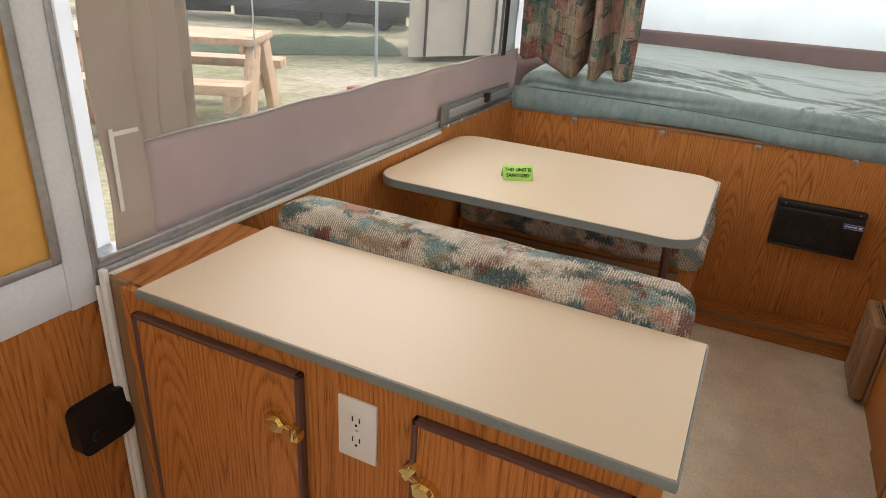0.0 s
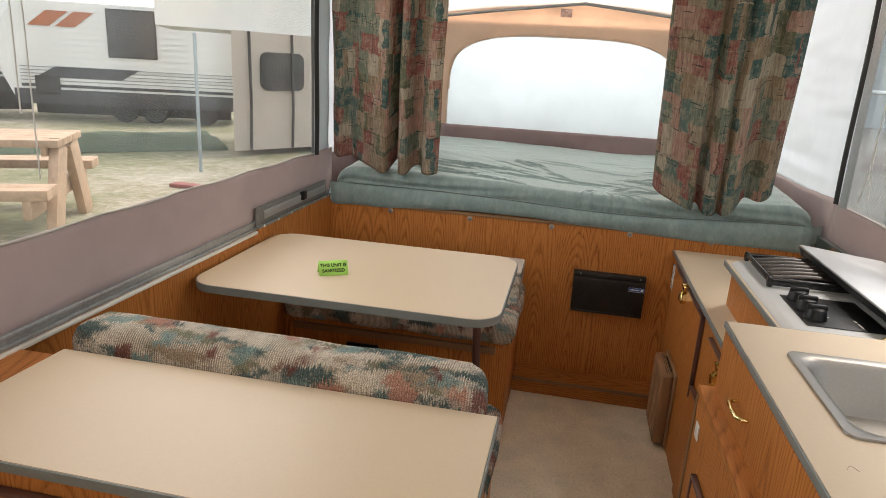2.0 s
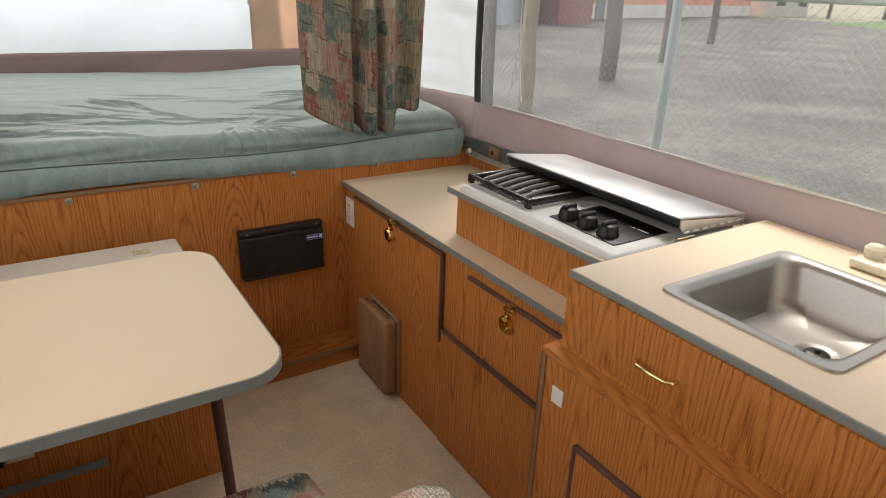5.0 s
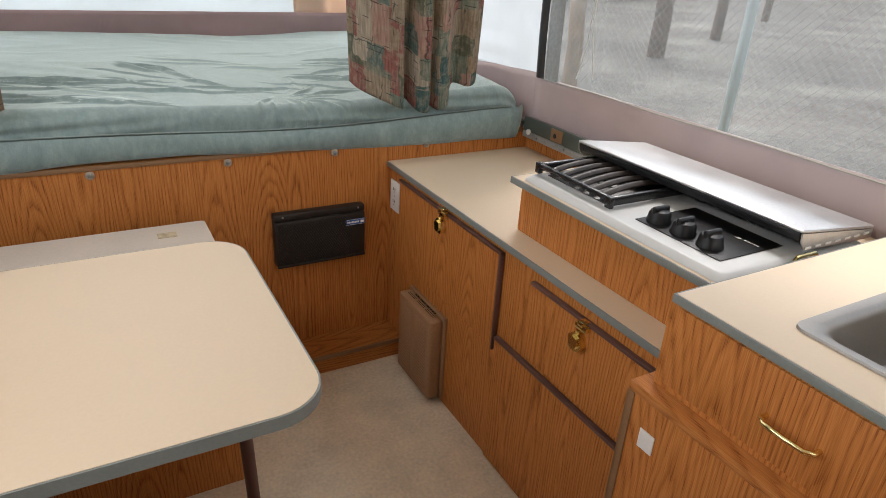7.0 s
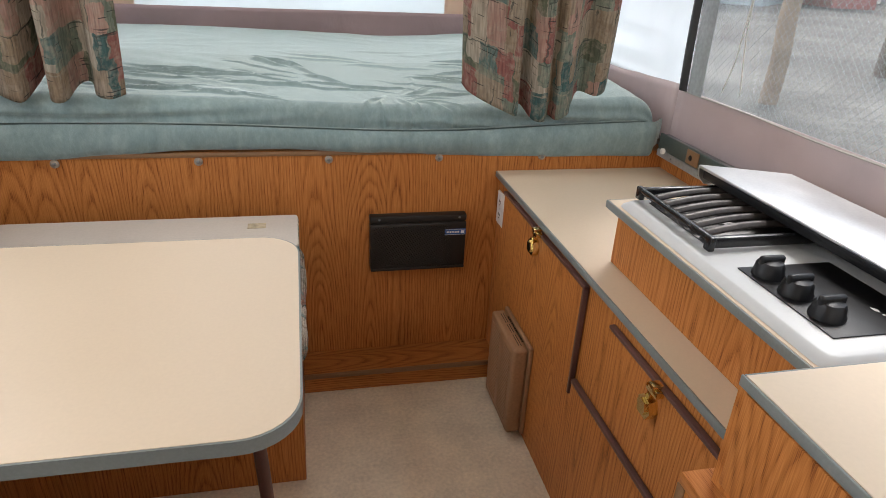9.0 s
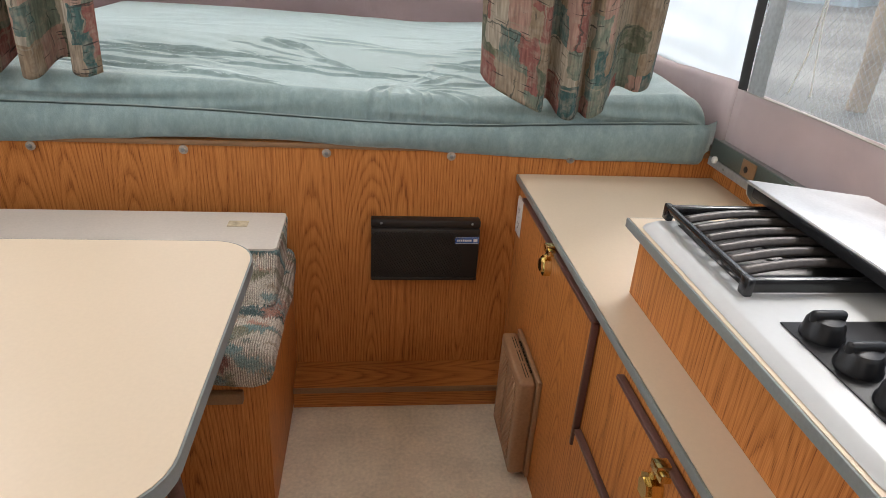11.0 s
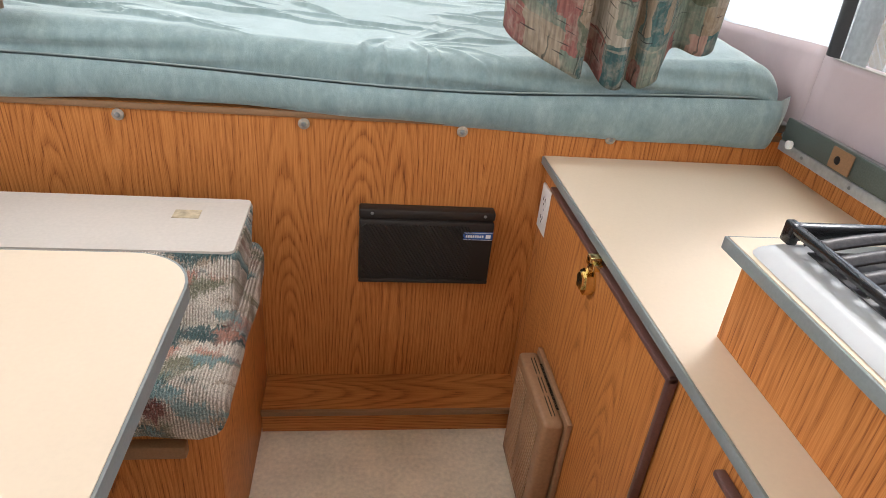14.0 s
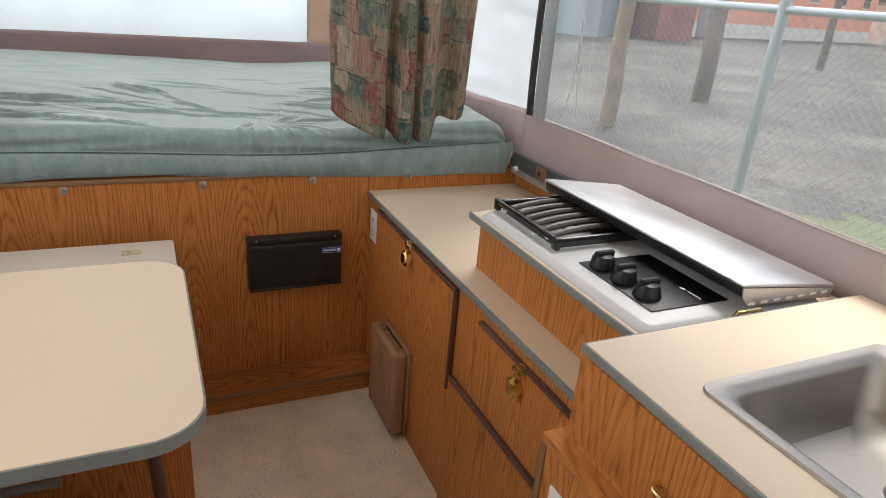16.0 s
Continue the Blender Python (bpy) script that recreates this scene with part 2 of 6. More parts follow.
    l.new(uv.outputs[0], thread.inputs["Vector"])
    l.new(col, b.inputs["Base Color"])
    b.inputs["Roughness"].default_value = 0.85
    bump(n, l, b, thread.outputs[0], 0.2, 0.001)
    tr = n.new("ShaderNodeBsdfTranslucent")
    l.new(col, tr.inputs[0])
    mx = n.new("ShaderNodeMixShader")
    mx.inputs[0].default_value = 0.33
    l.new(b.outputs[0], mx.inputs[1])
    l.new(tr.outputs[0], mx.inputs[2])
    l.new(mx.outputs[0], n["Material Output"].inputs[0])
    return m


def cloth(name, color, through_share, rough=0.9, wrinkle=0.3, vary=0.08):
    """Tent canvas or coated cloth that lets part of the daylight through."""
    m, n, l, b = mat(name)
    geo = n.new("ShaderNodeNewGeometry")
    w = node(n, "ShaderNodeTexNoise", Scale=5.0, Detail=4.0, Distortion=0.6)
    f = node(n, "ShaderNodeTexNoise", Scale=700.0)
    l.new(geo.outputs["Position"], w.inputs["Vector"])
    l.new(geo.outputs["Position"], f.inputs["Vector"])
    r = ramp(n, [(0.3, tuple(c * (1 - vary) for c in color)), (0.7, tuple(min(1, c * (1 + vary)) for c in color))])
    l.new(w.outputs[0], r.inputs[0])
    l.new(r.outputs[0], b.inputs["Base Color"])
    b.inputs["Roughness"].default_value = rough
    bump(n, l, b, mathn(n, l, "ADD", w.outputs[0], mathn(n, l, "MULTIPLY", f.outputs[0], 0.02)), wrinkle, 0.02)
    tr = n.new("ShaderNodeBsdfTranslucent")
    l.new(r.outputs[0], tr.inputs[0])
    mx = n.new("ShaderNodeMixShader")
    mx.inputs[0].default_value = through_share
    l.new(b.outputs[0], mx.inputs[1])
    l.new(tr.outputs[0], mx.inputs[2])
    l.new(mx.outputs[0], n["Material Output"].inputs[0])
    return m


def vinyl_pane(name, haze, tint):
    """Clear flexible vinyl with a gloss and a faint milky haze."""
    m, n, l, b = mat(name)
    b.inputs["Base Color"].default_value = (0.75, 0.76, 0.76, 1)
    b.inputs["Roughness"].default_value = 0.6
    geo = n.new("ShaderNodeNewGeometry")
    mp = node(n, "ShaderNodeMapping", Scale=(6.0, 6.0, 1.2))
    l.new(geo.outputs["Position"], mp.inputs[0])
    w = node(n, "ShaderNodeTexNoise", Scale=1.5, Detail=4.0)
    l.new(mp.outputs[0], w.inputs["Vector"])
    hz = ramp(n, [(0.3, (haze * 0.6,) * 3), (0.75, (haze * 1.5,) * 3)])
    l.new(w.outputs[0], hz.inputs[0])
    clear = n.new("ShaderNodeBsdfTransparent")
    clear.inputs[0].default_value = (*tint, 1)
    tl = n.new("ShaderNodeBsdfTranslucent")
    tl.inputs[0].default_value = (0.8, 0.8, 0.8, 1)
    milk = n.new("ShaderNodeMixShader")
    l.new(hz.outputs[0], milk.inputs[0])
    l.new(clear.outputs[0], milk.inputs[1])
    l.new(tl.outputs[0], milk.inputs[2])
    gl = node(n, "ShaderNodeBsdfGlossy", Roughness=0.12)
    lw = node(n, "ShaderNodeLayerWeight", Blend=0.5)
    fr = mathn(n, l, "ADD", 0.03, mathn(n, l, "MULTIPLY", 0.45, mathn(n, l, "POWER", lw.outputs["Facing"], 3.0)))
    mx = n.new("ShaderNodeMixShader")
    l.new(fr, mx.inputs[0])
    l.new(milk.outputs[0], mx.inputs[1])
    l.new(gl.outputs[0], mx.inputs[2])
    l.new(mx.outputs[0], n["Material Output"].inputs[0])
    return m


def ground_mat(name, stops, scale, rough=0.95):
    m, n, l, b = mat(name)
    geo = n.new("ShaderNodeNewGeometry")
    a = node(n, "ShaderNodeTexNoise", Scale=0.35, Detail=6.0, Roughness=0.65)
    f = node(n, "ShaderNodeTexNoise", Scale=scale, Detail=5.0, Roughness=0.7)
    l.new(geo.outputs["Position"], a.inputs["Vector"])
    l.new(geo.outputs["Position"], f.inputs["Vector"])
    r = ramp(n, stops)
    l.new(mathn(n, l, "ADD", mathn(n, l, "MULTIPLY", a.outputs[0], 0.6), mathn(n, l, "MULTIPLY", f.outputs[0], 0.4)), r.inputs[0])
    l.new(r.outputs[0], b.inputs["Base Color"])
    b.inputs["Roughness"].default_value = rough
    bump(n, l, b, f.outputs[0], 0.6, 0.02)
    return m


OAK = oak("oak_panel", (0.13, 0.036, 0.008), (0.40, 0.142, 0.034), (0.56, 0.225, 0.062))
OAK_X = oak("oak_ledge", (0.13, 0.038, 0.009), (0.37, 0.132, 0.034), (0.51, 0.205, 0.058), along="x")
OAK_Y = oak("oak_shelf_edge", (0.13, 0.038, 0.009), (0.37, 0.132, 0.034), (0.51, 0.205, 0.058), along="y")
LAMINATE = plain("beige_laminate", (0.655, 0.53, 0.385), 0.44, grain=160, vary=0.018, stains=3, bumpy=0.008)
EDGE = plain("grey_edge_band", (0.20, 0.222, 0.215), 0.45, grain=200, vary=0.06)
BROWN = plain("brown_plastic_trim", (0.115, 0.055, 0.045), 0.45, vary=0.1)
TAN_TRIM = plain("tan_trim", (0.24, 0.13, 0.06), 0.5, vary=0.1)
VINYL_FLOOR = plain("beige_vinyl_floor", (0.76, 0.665, 0.525), 0.5, grain=95, vary=0.12, stains=9, bumpy=0.08)
ALU = plain("aluminium_rail", (0.42, 0.44, 0.45), 0.42, metal=0.6, grain=80, vary=0.12)
ALU_DARK = plain("weathered_aluminium", (0.24, 0.245, 0.24), 0.45, metal=0.55, grain=90, vary=0.15)
ALU_WHITE = plain("painted_door_frame", (0.72, 0.76, 0.80), 0.5, grain=120, vary=0.05)
WHITE = plain("white_plastic", (0.76, 0.75, 0.72), 0.4, vary=0.03)
BLACK = plain("black_plastic", (0.012, 0.012, 0.013), 0.38, grain=400, vary=0.1)
CHARCOAL = plain("brown_black_plastic", (0.026, 0.021, 0.018), 0.45, grain=500, vary=0.1)
BRASS = plain("polished_brass", (0.95, 0.76, 0.38), 0.17, metal=1.0, grain=60, vary=0.12, bumpy=0.05)
STEEL = plain("brushed_steel", (0.31, 0.29, 0.265), 0.40, metal=1.0, grain=220, vary=0.05, stains=3, bumpy=0.03)
CHROME = plain("chrome", (0.8, 0.8, 0.8), 0.1, metal=1.0, vary=0.03)
LID_STEEL = plain("lid_steel", (0.52, 0.52, 0.52), 0.36, metal=0.85, grain=150, vary=0.06, stains=10)
ENAMEL = plain("white_enamel", (0.52, 0.53, 0.53), 0.3, grain=90, vary=0.015, stains=2)
IRON = plain("burnt_iron", (0.05, 0.041, 0.036), 0.34, metal=0.4, grain=160, vary=0.3, bumpy=0.4)
BURNER = plain("burner_pan", (0.09, 0.085, 0.082), 0.4, metal=0.7, grain=60, vary=0.3)
IVORY = plain("ivory_plastic", (0.66, 0.60, 0.46), 0.35, vary=0.04)
TAN_PLASTIC = plain("tan_plastic", (0.33, 0.185, 0.095), 0.5, grain=120, vary=0.1)
VINYL_WHITE = plain("off_white_vinyl", (0.58, 0.53, 0.47), 0.5, grain=140, vary=0.04)
GREEN_CARD = plain("lime_green_card", (0.42, 0.80, 0.16), 0.6, vary=0.03)
INK = plain("black_ink", (0.015, 0.018, 0.012), 0.7, vary=0.05)
BLUE = plain("blue_badge", (0.03, 0.10, 0.32), 0.35, vary=0.05)
YELLOW = plain("amber_door_panel", (0.72, 0.40, 0.10), 0.55, grain=60, vary=0.05)
for dull in (BLACK, CHARCOAL, INK):
    dull.node_tree.nodes["Principled BSDF"].inputs["Specular IOR Level"].default_value = 0.25
CUSHION = tapestry("woven_tapestry", 2.0)
CURTAIN = curtain_cloth("printed_curtain_cloth")
CANVAS_WHITE = cloth("white_translucent_canvas", (0.58, 0.62, 0.635), 0.54, wrinkle=0.4, vary=0.03)
# brighter copy of CANVAS_WHITE: the sides' daylight is put into its colour
CANVAS_LIT = cloth("lit_white_canvas", (0.84, 0.86, 0.88), 0.75, wrinkle=0.25, vary=0.03)
CANVAS_TAN = cloth("tan_canvas", (0.48, 0.38, 0.28), 0.3)
CANVAS_GREY = cloth("grey_brown_canvas", (0.50, 0.44, 0.385), 0.18)
MAUVE = cloth("mauve_coated_canvas", (0.47, 0.385, 0.39), 0.04, rough=0.6, wrinkle=0.15)
PLUM = cloth("plum_brown_canvas", (0.29, 0.205, 0.208), 0.08, rough=0.7, wrinkle=0.5)
PANE = vinyl_pane("clear_vinyl", 0.045, (0.90, 0.91, 0.90))
PANE_CLEAR = vinyl_pane("clearer_vinyl", 0.022, (0.95, 0.96, 0.95))
ROOF = plain("white_roof_liner", (0.72, 0.70, 0.66), 0.7, vary=0.03)


def velour(name):
    m, n, l, b = mat(name)
    geo = n.new("ShaderNodeNewGeometry")
    mp = node(n, "ShaderNodeMapping", Scale=(9.0, 9.0, 4.0))
    l.new(geo.outputs["Position"], mp.inputs[0])
    a = node(n, "ShaderNodeTexNoise", Scale=2.6, Detail=9.0, Roughness=0.82, Distortion=0.2)
    l.new(mp.outputs[0], a.inputs["Vector"])
    f = node(n, "ShaderNodeTexNoise", Scale=450.0)
    l.new(geo.outputs["Position"], f.inputs["Vector"])
    r = ramp(n, [(0.32, (0.145, 0.208, 0.206)), (0.5, (0.20, 0.275, 0.272)), (0.68, (0.27, 0.355, 0.35))])
    l.new(a.outputs[0], r.inputs[0])
    l.new(r.outputs[0], b.inputs["Base Color"])
    b.inputs["Roughness"].default_value = 0.8
    b.inputs["Sheen Weight"].default_value = 1.0
    b.inputs["Sheen Roughness"].default_value = 0.4
    b.inputs["Sheen Tint"].default_value = (0.80, 0.90, 0.88, 1)
    bump(n, l, b, mathn(n, l, "ADD", f.outputs[0], mathn(n, l, "MULTIPLY", a.outputs[0], 0.4)), 0.3, 0.002)
    return m


VELOUR = velour("sage_green_velour")

# ---- building helpers ----


def rbox(bm, x0, x1, y0, y1, z0, z1, r=0.0, seg=2):
    """A box, with its edges rounded by r, added to bm."""
    made = bmesh.ops.create_cube(bm, size=1.0)["verts"]
    for v in made:
        v.co = Vector((x0 + (v.co.x + 0.5) * (x1 - x0), y0 + (v.co.y + 0.5) * (y1 - y0), z0 + (v.co.z + 0.5) * (z1 - z0)))
    if r > 0:
        edges = list({e for v in made for e in v.link_edges})
        bmesh.ops.bevel(bm, geom=edges, offset=r, segments=seg, profile=0.5, affect="EDGES")
    return bm


def box(*b, r=0.0, seg=2):
    return rbox(bmesh.new(), *b, r=r, seg=seg)


def tube(bm, points, radius, sides=10, caps=True):
    """A round bar along a line of points."""
    rings, pts = [], [Vector(p) for p in points]
    for i, p in enumerate(pts):
        d = (pts[min(i + 1, len(pts) - 1)] - pts[max(i - 1, 0)]).normalized()
        a = d.orthogonal().normalized() if not rings else (side - d * side.dot(d)).normalized()
        side, c = a, d.cross(a)
        rings.append([bm.verts.new(p + radius * (math.cos(k * math.tau / sides) * a + math.sin(k * math.tau / sides) * c)) for k in range(sides)])
    for a, c in zip(rings, rings[1:]):
        for k in range(sides):
            bm.faces.new((a[k], a[(k + 1) % sides], c[(k + 1) % sides], c[k]))
    if caps:
        bm.faces.new(rings[0][::-1])
        bm.faces.new(rings[-1])
    return bm


def lathe(bm, base, profile, axis="z", sides=24):
    """A turned shape: profile rows of (radius, height) round an axis through base."""
    rings = []
    for r, h in profile:
        ring = []
        for k in range(sides):
            a = k * math.tau / sides
            c, s = r * math.cos(a), r * math.sin(a)
            o = {"z": (c, s, h), "x": (h, c, s), "y": (c, h, -s)}[axis]
            ring.append(bm.verts.new(Vector(base) + Vector(o)))
        rings.append(ring)
    for a, c in zip(rings, rings[1:]):
        for k in range(sides):
            bm.faces.new((a[k], a[(k + 1) % sides], c[(k + 1) % sides], c[k]))
    bm.faces.new(rings[0][::-1])
    bm.faces.new(rings[-1])
    return bm


def slab(bm, outline, z0, z1):
    """A flat plate from an outline in x and y."""
    lo = [bm.verts.new((x, y, z0)) for x, y in outline]
    hi = [bm.verts.new((x, y, z1)) for x, y in outline]
    bm.faces.new(lo[::-1])
    bm.faces.new(hi)
    for i in range(len(outline)):
        j = (i + 1) % len(outline)
        bm.faces.new((lo[i], lo[j], hi[j], hi[i]))
    return bm


def round_outline(x0, x1, y0, y1, r, n=8):
    pts = []
    for cx, cy, a0 in ((x1 - r, y1 - r, 0), (x0 + r, y1 - r, 90), (x0 + r, y0 + r, 180), (x1 - r, y0 + r, 270)):
        pts += [(cx + r * math.cos(radians(a0 + 90 * k / n)), cy + r * math.sin(radians(a0 + 90 * k / n))) for k in range(n + 1)]
    return pts


def cushion_bm(x0, x1, y0, y1, z0, z1, r=0.05, puff=0.008, cuts=22, seed=0.0):
    """A soft block with rounded edges, a little swollen and uneven."""
    bm = bmesh.new()
    bmesh.ops.create_cube(bm, size=1.0)
    bmesh.ops.subdivide_edges(bm, edges=bm.edges[:], cuts=cuts, use_grid_fill=True)
    lo, hi = Vector((x0, y0, z0)), Vector((x1, y1, z1))
    for v in bm.verts:
        q = Vector([lo[i] + (v.co[i] + 0.5) * (hi[i] - lo[i]) for i in range(3)])
        core = Vector([min(max(q[i], lo[i] + r), hi[i] - r) for i in range(3)])
        d = q - core
        if d.length > 1e-6:
            q = core + d.normalized() * r
        nrm = d.normalized() if d.length > 1e-6 else Vector((0, 0, 1))
        q += nrm * (noise.noise(q * 7 + Vector((seed, 0, 0))) * puff + noise.noise(q * 22) * puff * 0.3)
        v.co = q
    return bm


def finish(ob, mesh, smooth):
    if smooth:
        for p in mesh.polygons:
            p.use_smooth = True
        mesh.set_sharp_from_angle(angle=radians(38))


def put_mesh(name, bm, material, origin):
    bmesh.ops.recalc_face_normals(bm, faces=bm.faces[:])
    bmesh.ops.translate(bm, verts=bm.verts[:], vec=-Vector(origin))
    mesh = bpy.data.meshes.new(name)
    bm.to_mesh(mesh)
    bm.free()
    mesh.materials.append(material)
    ob = new(name, mesh)
    finish(ob, mesh, True)
    return ob


def thing(name, at, label, category, group=""):
    """A thing of several parts: an empty at its base."""
    ob = new(name)
    ob.location = at
    ob.empty_display_size = 0.05
    return tagged(ob, label, category, group)


def base_of(ob):
    p = Vector((0, 0, 0))
    while ob:
        p += ob.location
        ob = ob.parent
    return p


def part(name, bm, material, parent, label=""):
    """One mesh under a thing or under a part; bm is in world metres."""
    ob = put_mesh(name, bm, material, base_of(parent))
    ob.parent = parent
    return tagged(ob, label)


def solo(name, bm, material, label, category, group="", kind="", at=None):
    """A thing that is one mesh, with its origin at its base."""
    if at is None:
        xs = [v.co for v in bm.verts]
        at = (sum(c.x for c in xs) / len(xs), sum(c.y for c in xs) / len(xs), min(c.z for c in xs))
    ob = put_mesh(name, bm, material, at)
    ob.location = at
    return tagged(ob, label, category, group, kind)


def structure(name, bm, material, label, category):
    return solo(name, bm, material, label, category, kind="structure", at=(0, 0, 0))


def sheet(nu, nv, f, uv=None):
    """A surface from f(u, v) on an even grid, u and v from 0 to 1."""
    bm = bmesh.new()
    g = [[bm.verts.new(f(i / nu, j / nv)) for j in range(nv + 1)] for i in range(nu + 1)]
    lay = bm.loops.layers.uv.new("cloth") if uv else None
    for i in range(nu):
        for j in range(nv):
            face = bm.faces.new((g[i][j], g[i + 1][j], g[i + 1][j + 1], g[i][j + 1]))
            if uv:
                for loop, (a, c) in zip(face.loops, ((i, j), (i + 1, j), (i + 1, j + 1), (i, j + 1))):
                    loop[lay].uv = uv(a / nu, c / nv)
    return bm


def thicken(ob, t):
    mod = ob.modifiers.new("thickness", "SOLIDIFY")
    mod.thickness, mod.offset = t, 0
    return ob


def letters(text, size, material, parent, m, name="lettering"):
    """Raised flat lettering with the built-in font, as a mesh part."""
    cu = bpy.data.curves.new(name, "FONT")
    cu.body, cu.size, cu.extrude, cu.offset, cu.align_x, cu.align_y = text, size, 0.0004, 0.022 * size, "CENTER", "CENTER"
    tmp = bpy.data.objects.new("tmp", cu)
    mesh = bpy.data.meshes.new_from_object(tmp)
    bpy.data.objects.remove(tmp)
    mesh.materials.clear()
    mesh.materials.append(material)
    mesh.transform(Matrix.Translation(-base_of(parent)) @ m)
    ob = new(name, mesh)
    ob.parent = parent
    return ob

# ---- the camper's shell ----
XL, XR, YF, YB = -0.05, 2.14, 3.0, -0.9
structure("floor", box(-0.12, 2.22, YB - 0.05, 3.06, -0.06, 0.0), VINYL_FLOOR, "beige speckled vinyl floor, scuffed", "floor")
structure("wall_front", box(-0.08, 2.17, YF, YF + 0.025, 0.0, 0.797), OAK, "oak-print panel wall below the bunk", "wall")
structure("wall_left", box(XL - 0.03, XL, 0.862, YF - 0.002, 0.0, 0.818), OAK, "low oak-print side wall of the camper", "wall")
structure("wall_left_rear", box(XL - 0.03, XL, YB, 0.12, 0.0, 0.818), OAK, "low oak-print side wall beside the door", "wall")
structure("wall_right", box(XR, XR + 0.03, YB, YF - 0.002, 0.0, 0.80), OAK, "low oak-print side wall behind the kitchen", "wall")
structure("wall_back", box(-0.08, 2.17, YB - 0.03, YB - 0.002, 0.0, 0.80), OAK, "low oak-print wall at the rear", "wall")
structure("trim", box(-0.04, 2.12, YF - 0.006, YF - 0.001, 0.783, 0.797, r=0.002), TAN_TRIM, "thin tan trim along the panel's top edge", "trim")
structure("ceiling", box(-0.12, 2.22, YB, 3.05, 2.12, 2.16), ROOF, "white hard roof of the camper", "ceiling")


def canvas_strip(name, f, nu, nv, material, label):
    return thicken(structure(name, sheet(nu, nv, f), material, label, "canvas wall"), 0.002)


def side_sheet(x, y0, y1, z0, z1, wave=0.004, k=3.0):
    def f(u, v):
        y, z = y0 + u * (y1 - y0), z0 + v * (z1 - z0)
        return (x + wave * noise.noise(Vector((y * k, z * k, x))), y, z)
    return f


# left side, from the door to the bunk
canvas_strip("canvas_left_flap", side_sheet(XL - 0.004, 0.892, 0.985, 0.84, 2.12, 0.010, 5), 14, 40, CANVAS_GREY, "grey-brown canvas flap beside the door")
canvas_strip("canvas_left_fold", side_sheet(XL - 0.012, 0.972, 1.04, 0.99, 2.12, 0.008, 7), 8, 40, CANVAS_GREY, "folded canvas edge with a zip")
canvas_strip("canvas_left_edge", side_sheet(XL - 0.016, 1.035, 1.128, 1.02, 2.12, 0.004, 4), 8, 40, CANVAS_GREY, "grey canvas margin of the side window")
canvas_strip("band_left", side_sheet(XL - 0.010, 0.975, 3.04, 0.846, 1.042, 0.004, 2.5), 60, 8, MAUVE, "mauve coated canvas band below the side window")
canvas_strip("canvas_left_top", side_sheet(XL - 0.012, 1.12, 3.04, 1.93, 2.12), 40, 6, CANVAS_TAN, "tan canvas above the side window")
canvas_strip("canvas_left_white", side_sheet(XL - 0.03, 2.86, 3.05, 1.035, 2.0, 0.006, 6), 8, 24, CANVAS_WHITE, "white translucent canvas strip by the bunk")
canvas_strip("canvas_left_rear", side_sheet(XL - 0.012, YB, 0.13, 0.82, 2.12), 20, 20, CANVAS_TAN, "tan canvas behind the door")
# right side, behind the kitchen
canvas_strip("band_right", side_sheet(XR + 0.006, YB, 2.985, 0.81, 0.998, 0.006, 2.5), 90, 8, MAUVE, "mauve-brown coated canvas band behind the stove")
canvas_strip("canvas_right_top", side_sheet(XR + 0.012, YB, 3.02, 1.93, 2.12), 60, 6, CANVAS_TAN, "tan canvas above the kitchen window")
canvas_strip("canvas_right_rear", side_sheet(XR + 0.012, YB, 0.12, 0.98, 1.95), 20, 20, CANVAS_TAN, "tan canvas at the rear")
canvas_strip("canvas_back", lambda u, v: (-0.1 + 2.3 * u, YB - 0.01 + 0.01 * noise.noise(Vector((u * 5, v * 5, 0))), 0.8 + 1.32 * v), 30, 20, CANVAS_WHITE,
             "white translucent canvas closing the rear")


def side_window(name, x, y0, y1, z0, z1, label, vinyl):
    ob = structure(name, box(x - 0.001, x + 0.001, y0, y1, z0, z1), vinyl, label, "window")
    ob.visible_shadow = False
    return ob


side_window("window_1", XL - 0.012, 1.10, 2.83, 1.036, 1.95, "clear hazy vinyl side window with a stitched edge", PANE_CLEAR)
side_window("window_2", XR + 0.010, 0.10, 2.95, 0.990, 1.95, "clear scratched vinyl kitchen window", PANE)
ZIP = plain("black_zip", (0.02, 0.02, 0.021), 0.6, vary=0.15)
ZIP_GREY = plain("grey_binding", (0.20, 0.21, 0.22), 0.6, vary=0.1)
structure("zip_left", sheet(4, 30, lambda u, v: (XL - 0.004 + 0.010 * math.sin(u * 3.1), 2.815 + 0.045 * u + 0.004 * math.sin(v * 9), 1.03 + 0.95 * v)), ZIP, "black zip binding of the side window", "trim")
structure("zip_left_binding", sheet(3, 30, lambda u, v: (XL - 0.006, 2.785 + 0.03 * u + 0.003 * math.sin(v * 7), 1.03 + 0.95 * v)), ZIP_GREY, "grey binding of the side window", "trim")
structure("zip_right", sheet(5, 30, lambda u, v: (XR - 0.004 - 0.010 * math.sin(u * 3.1), 2.928 + 0.046 * u + 0.030 * v + 0.005 * math.sin(v * 8), 0.995 + 0.97 * v)), ZIP, "black zip binding of the kitchen window", "trim")
structure("zip_right_binding", sheet(3, 30, lambda u, v: (XR - 0.002 - 0.004 * math.sin(u * 3.1), 2.850 + 0.077 * u + 0.030 * v, 0.995 + 0.97 * v)), ALU, "pale grey binding of the kitchen window", "trim")
SEAM = plain("pale_stitching", (0.42, 0.40, 0.36), 0.8, vary=0.15)
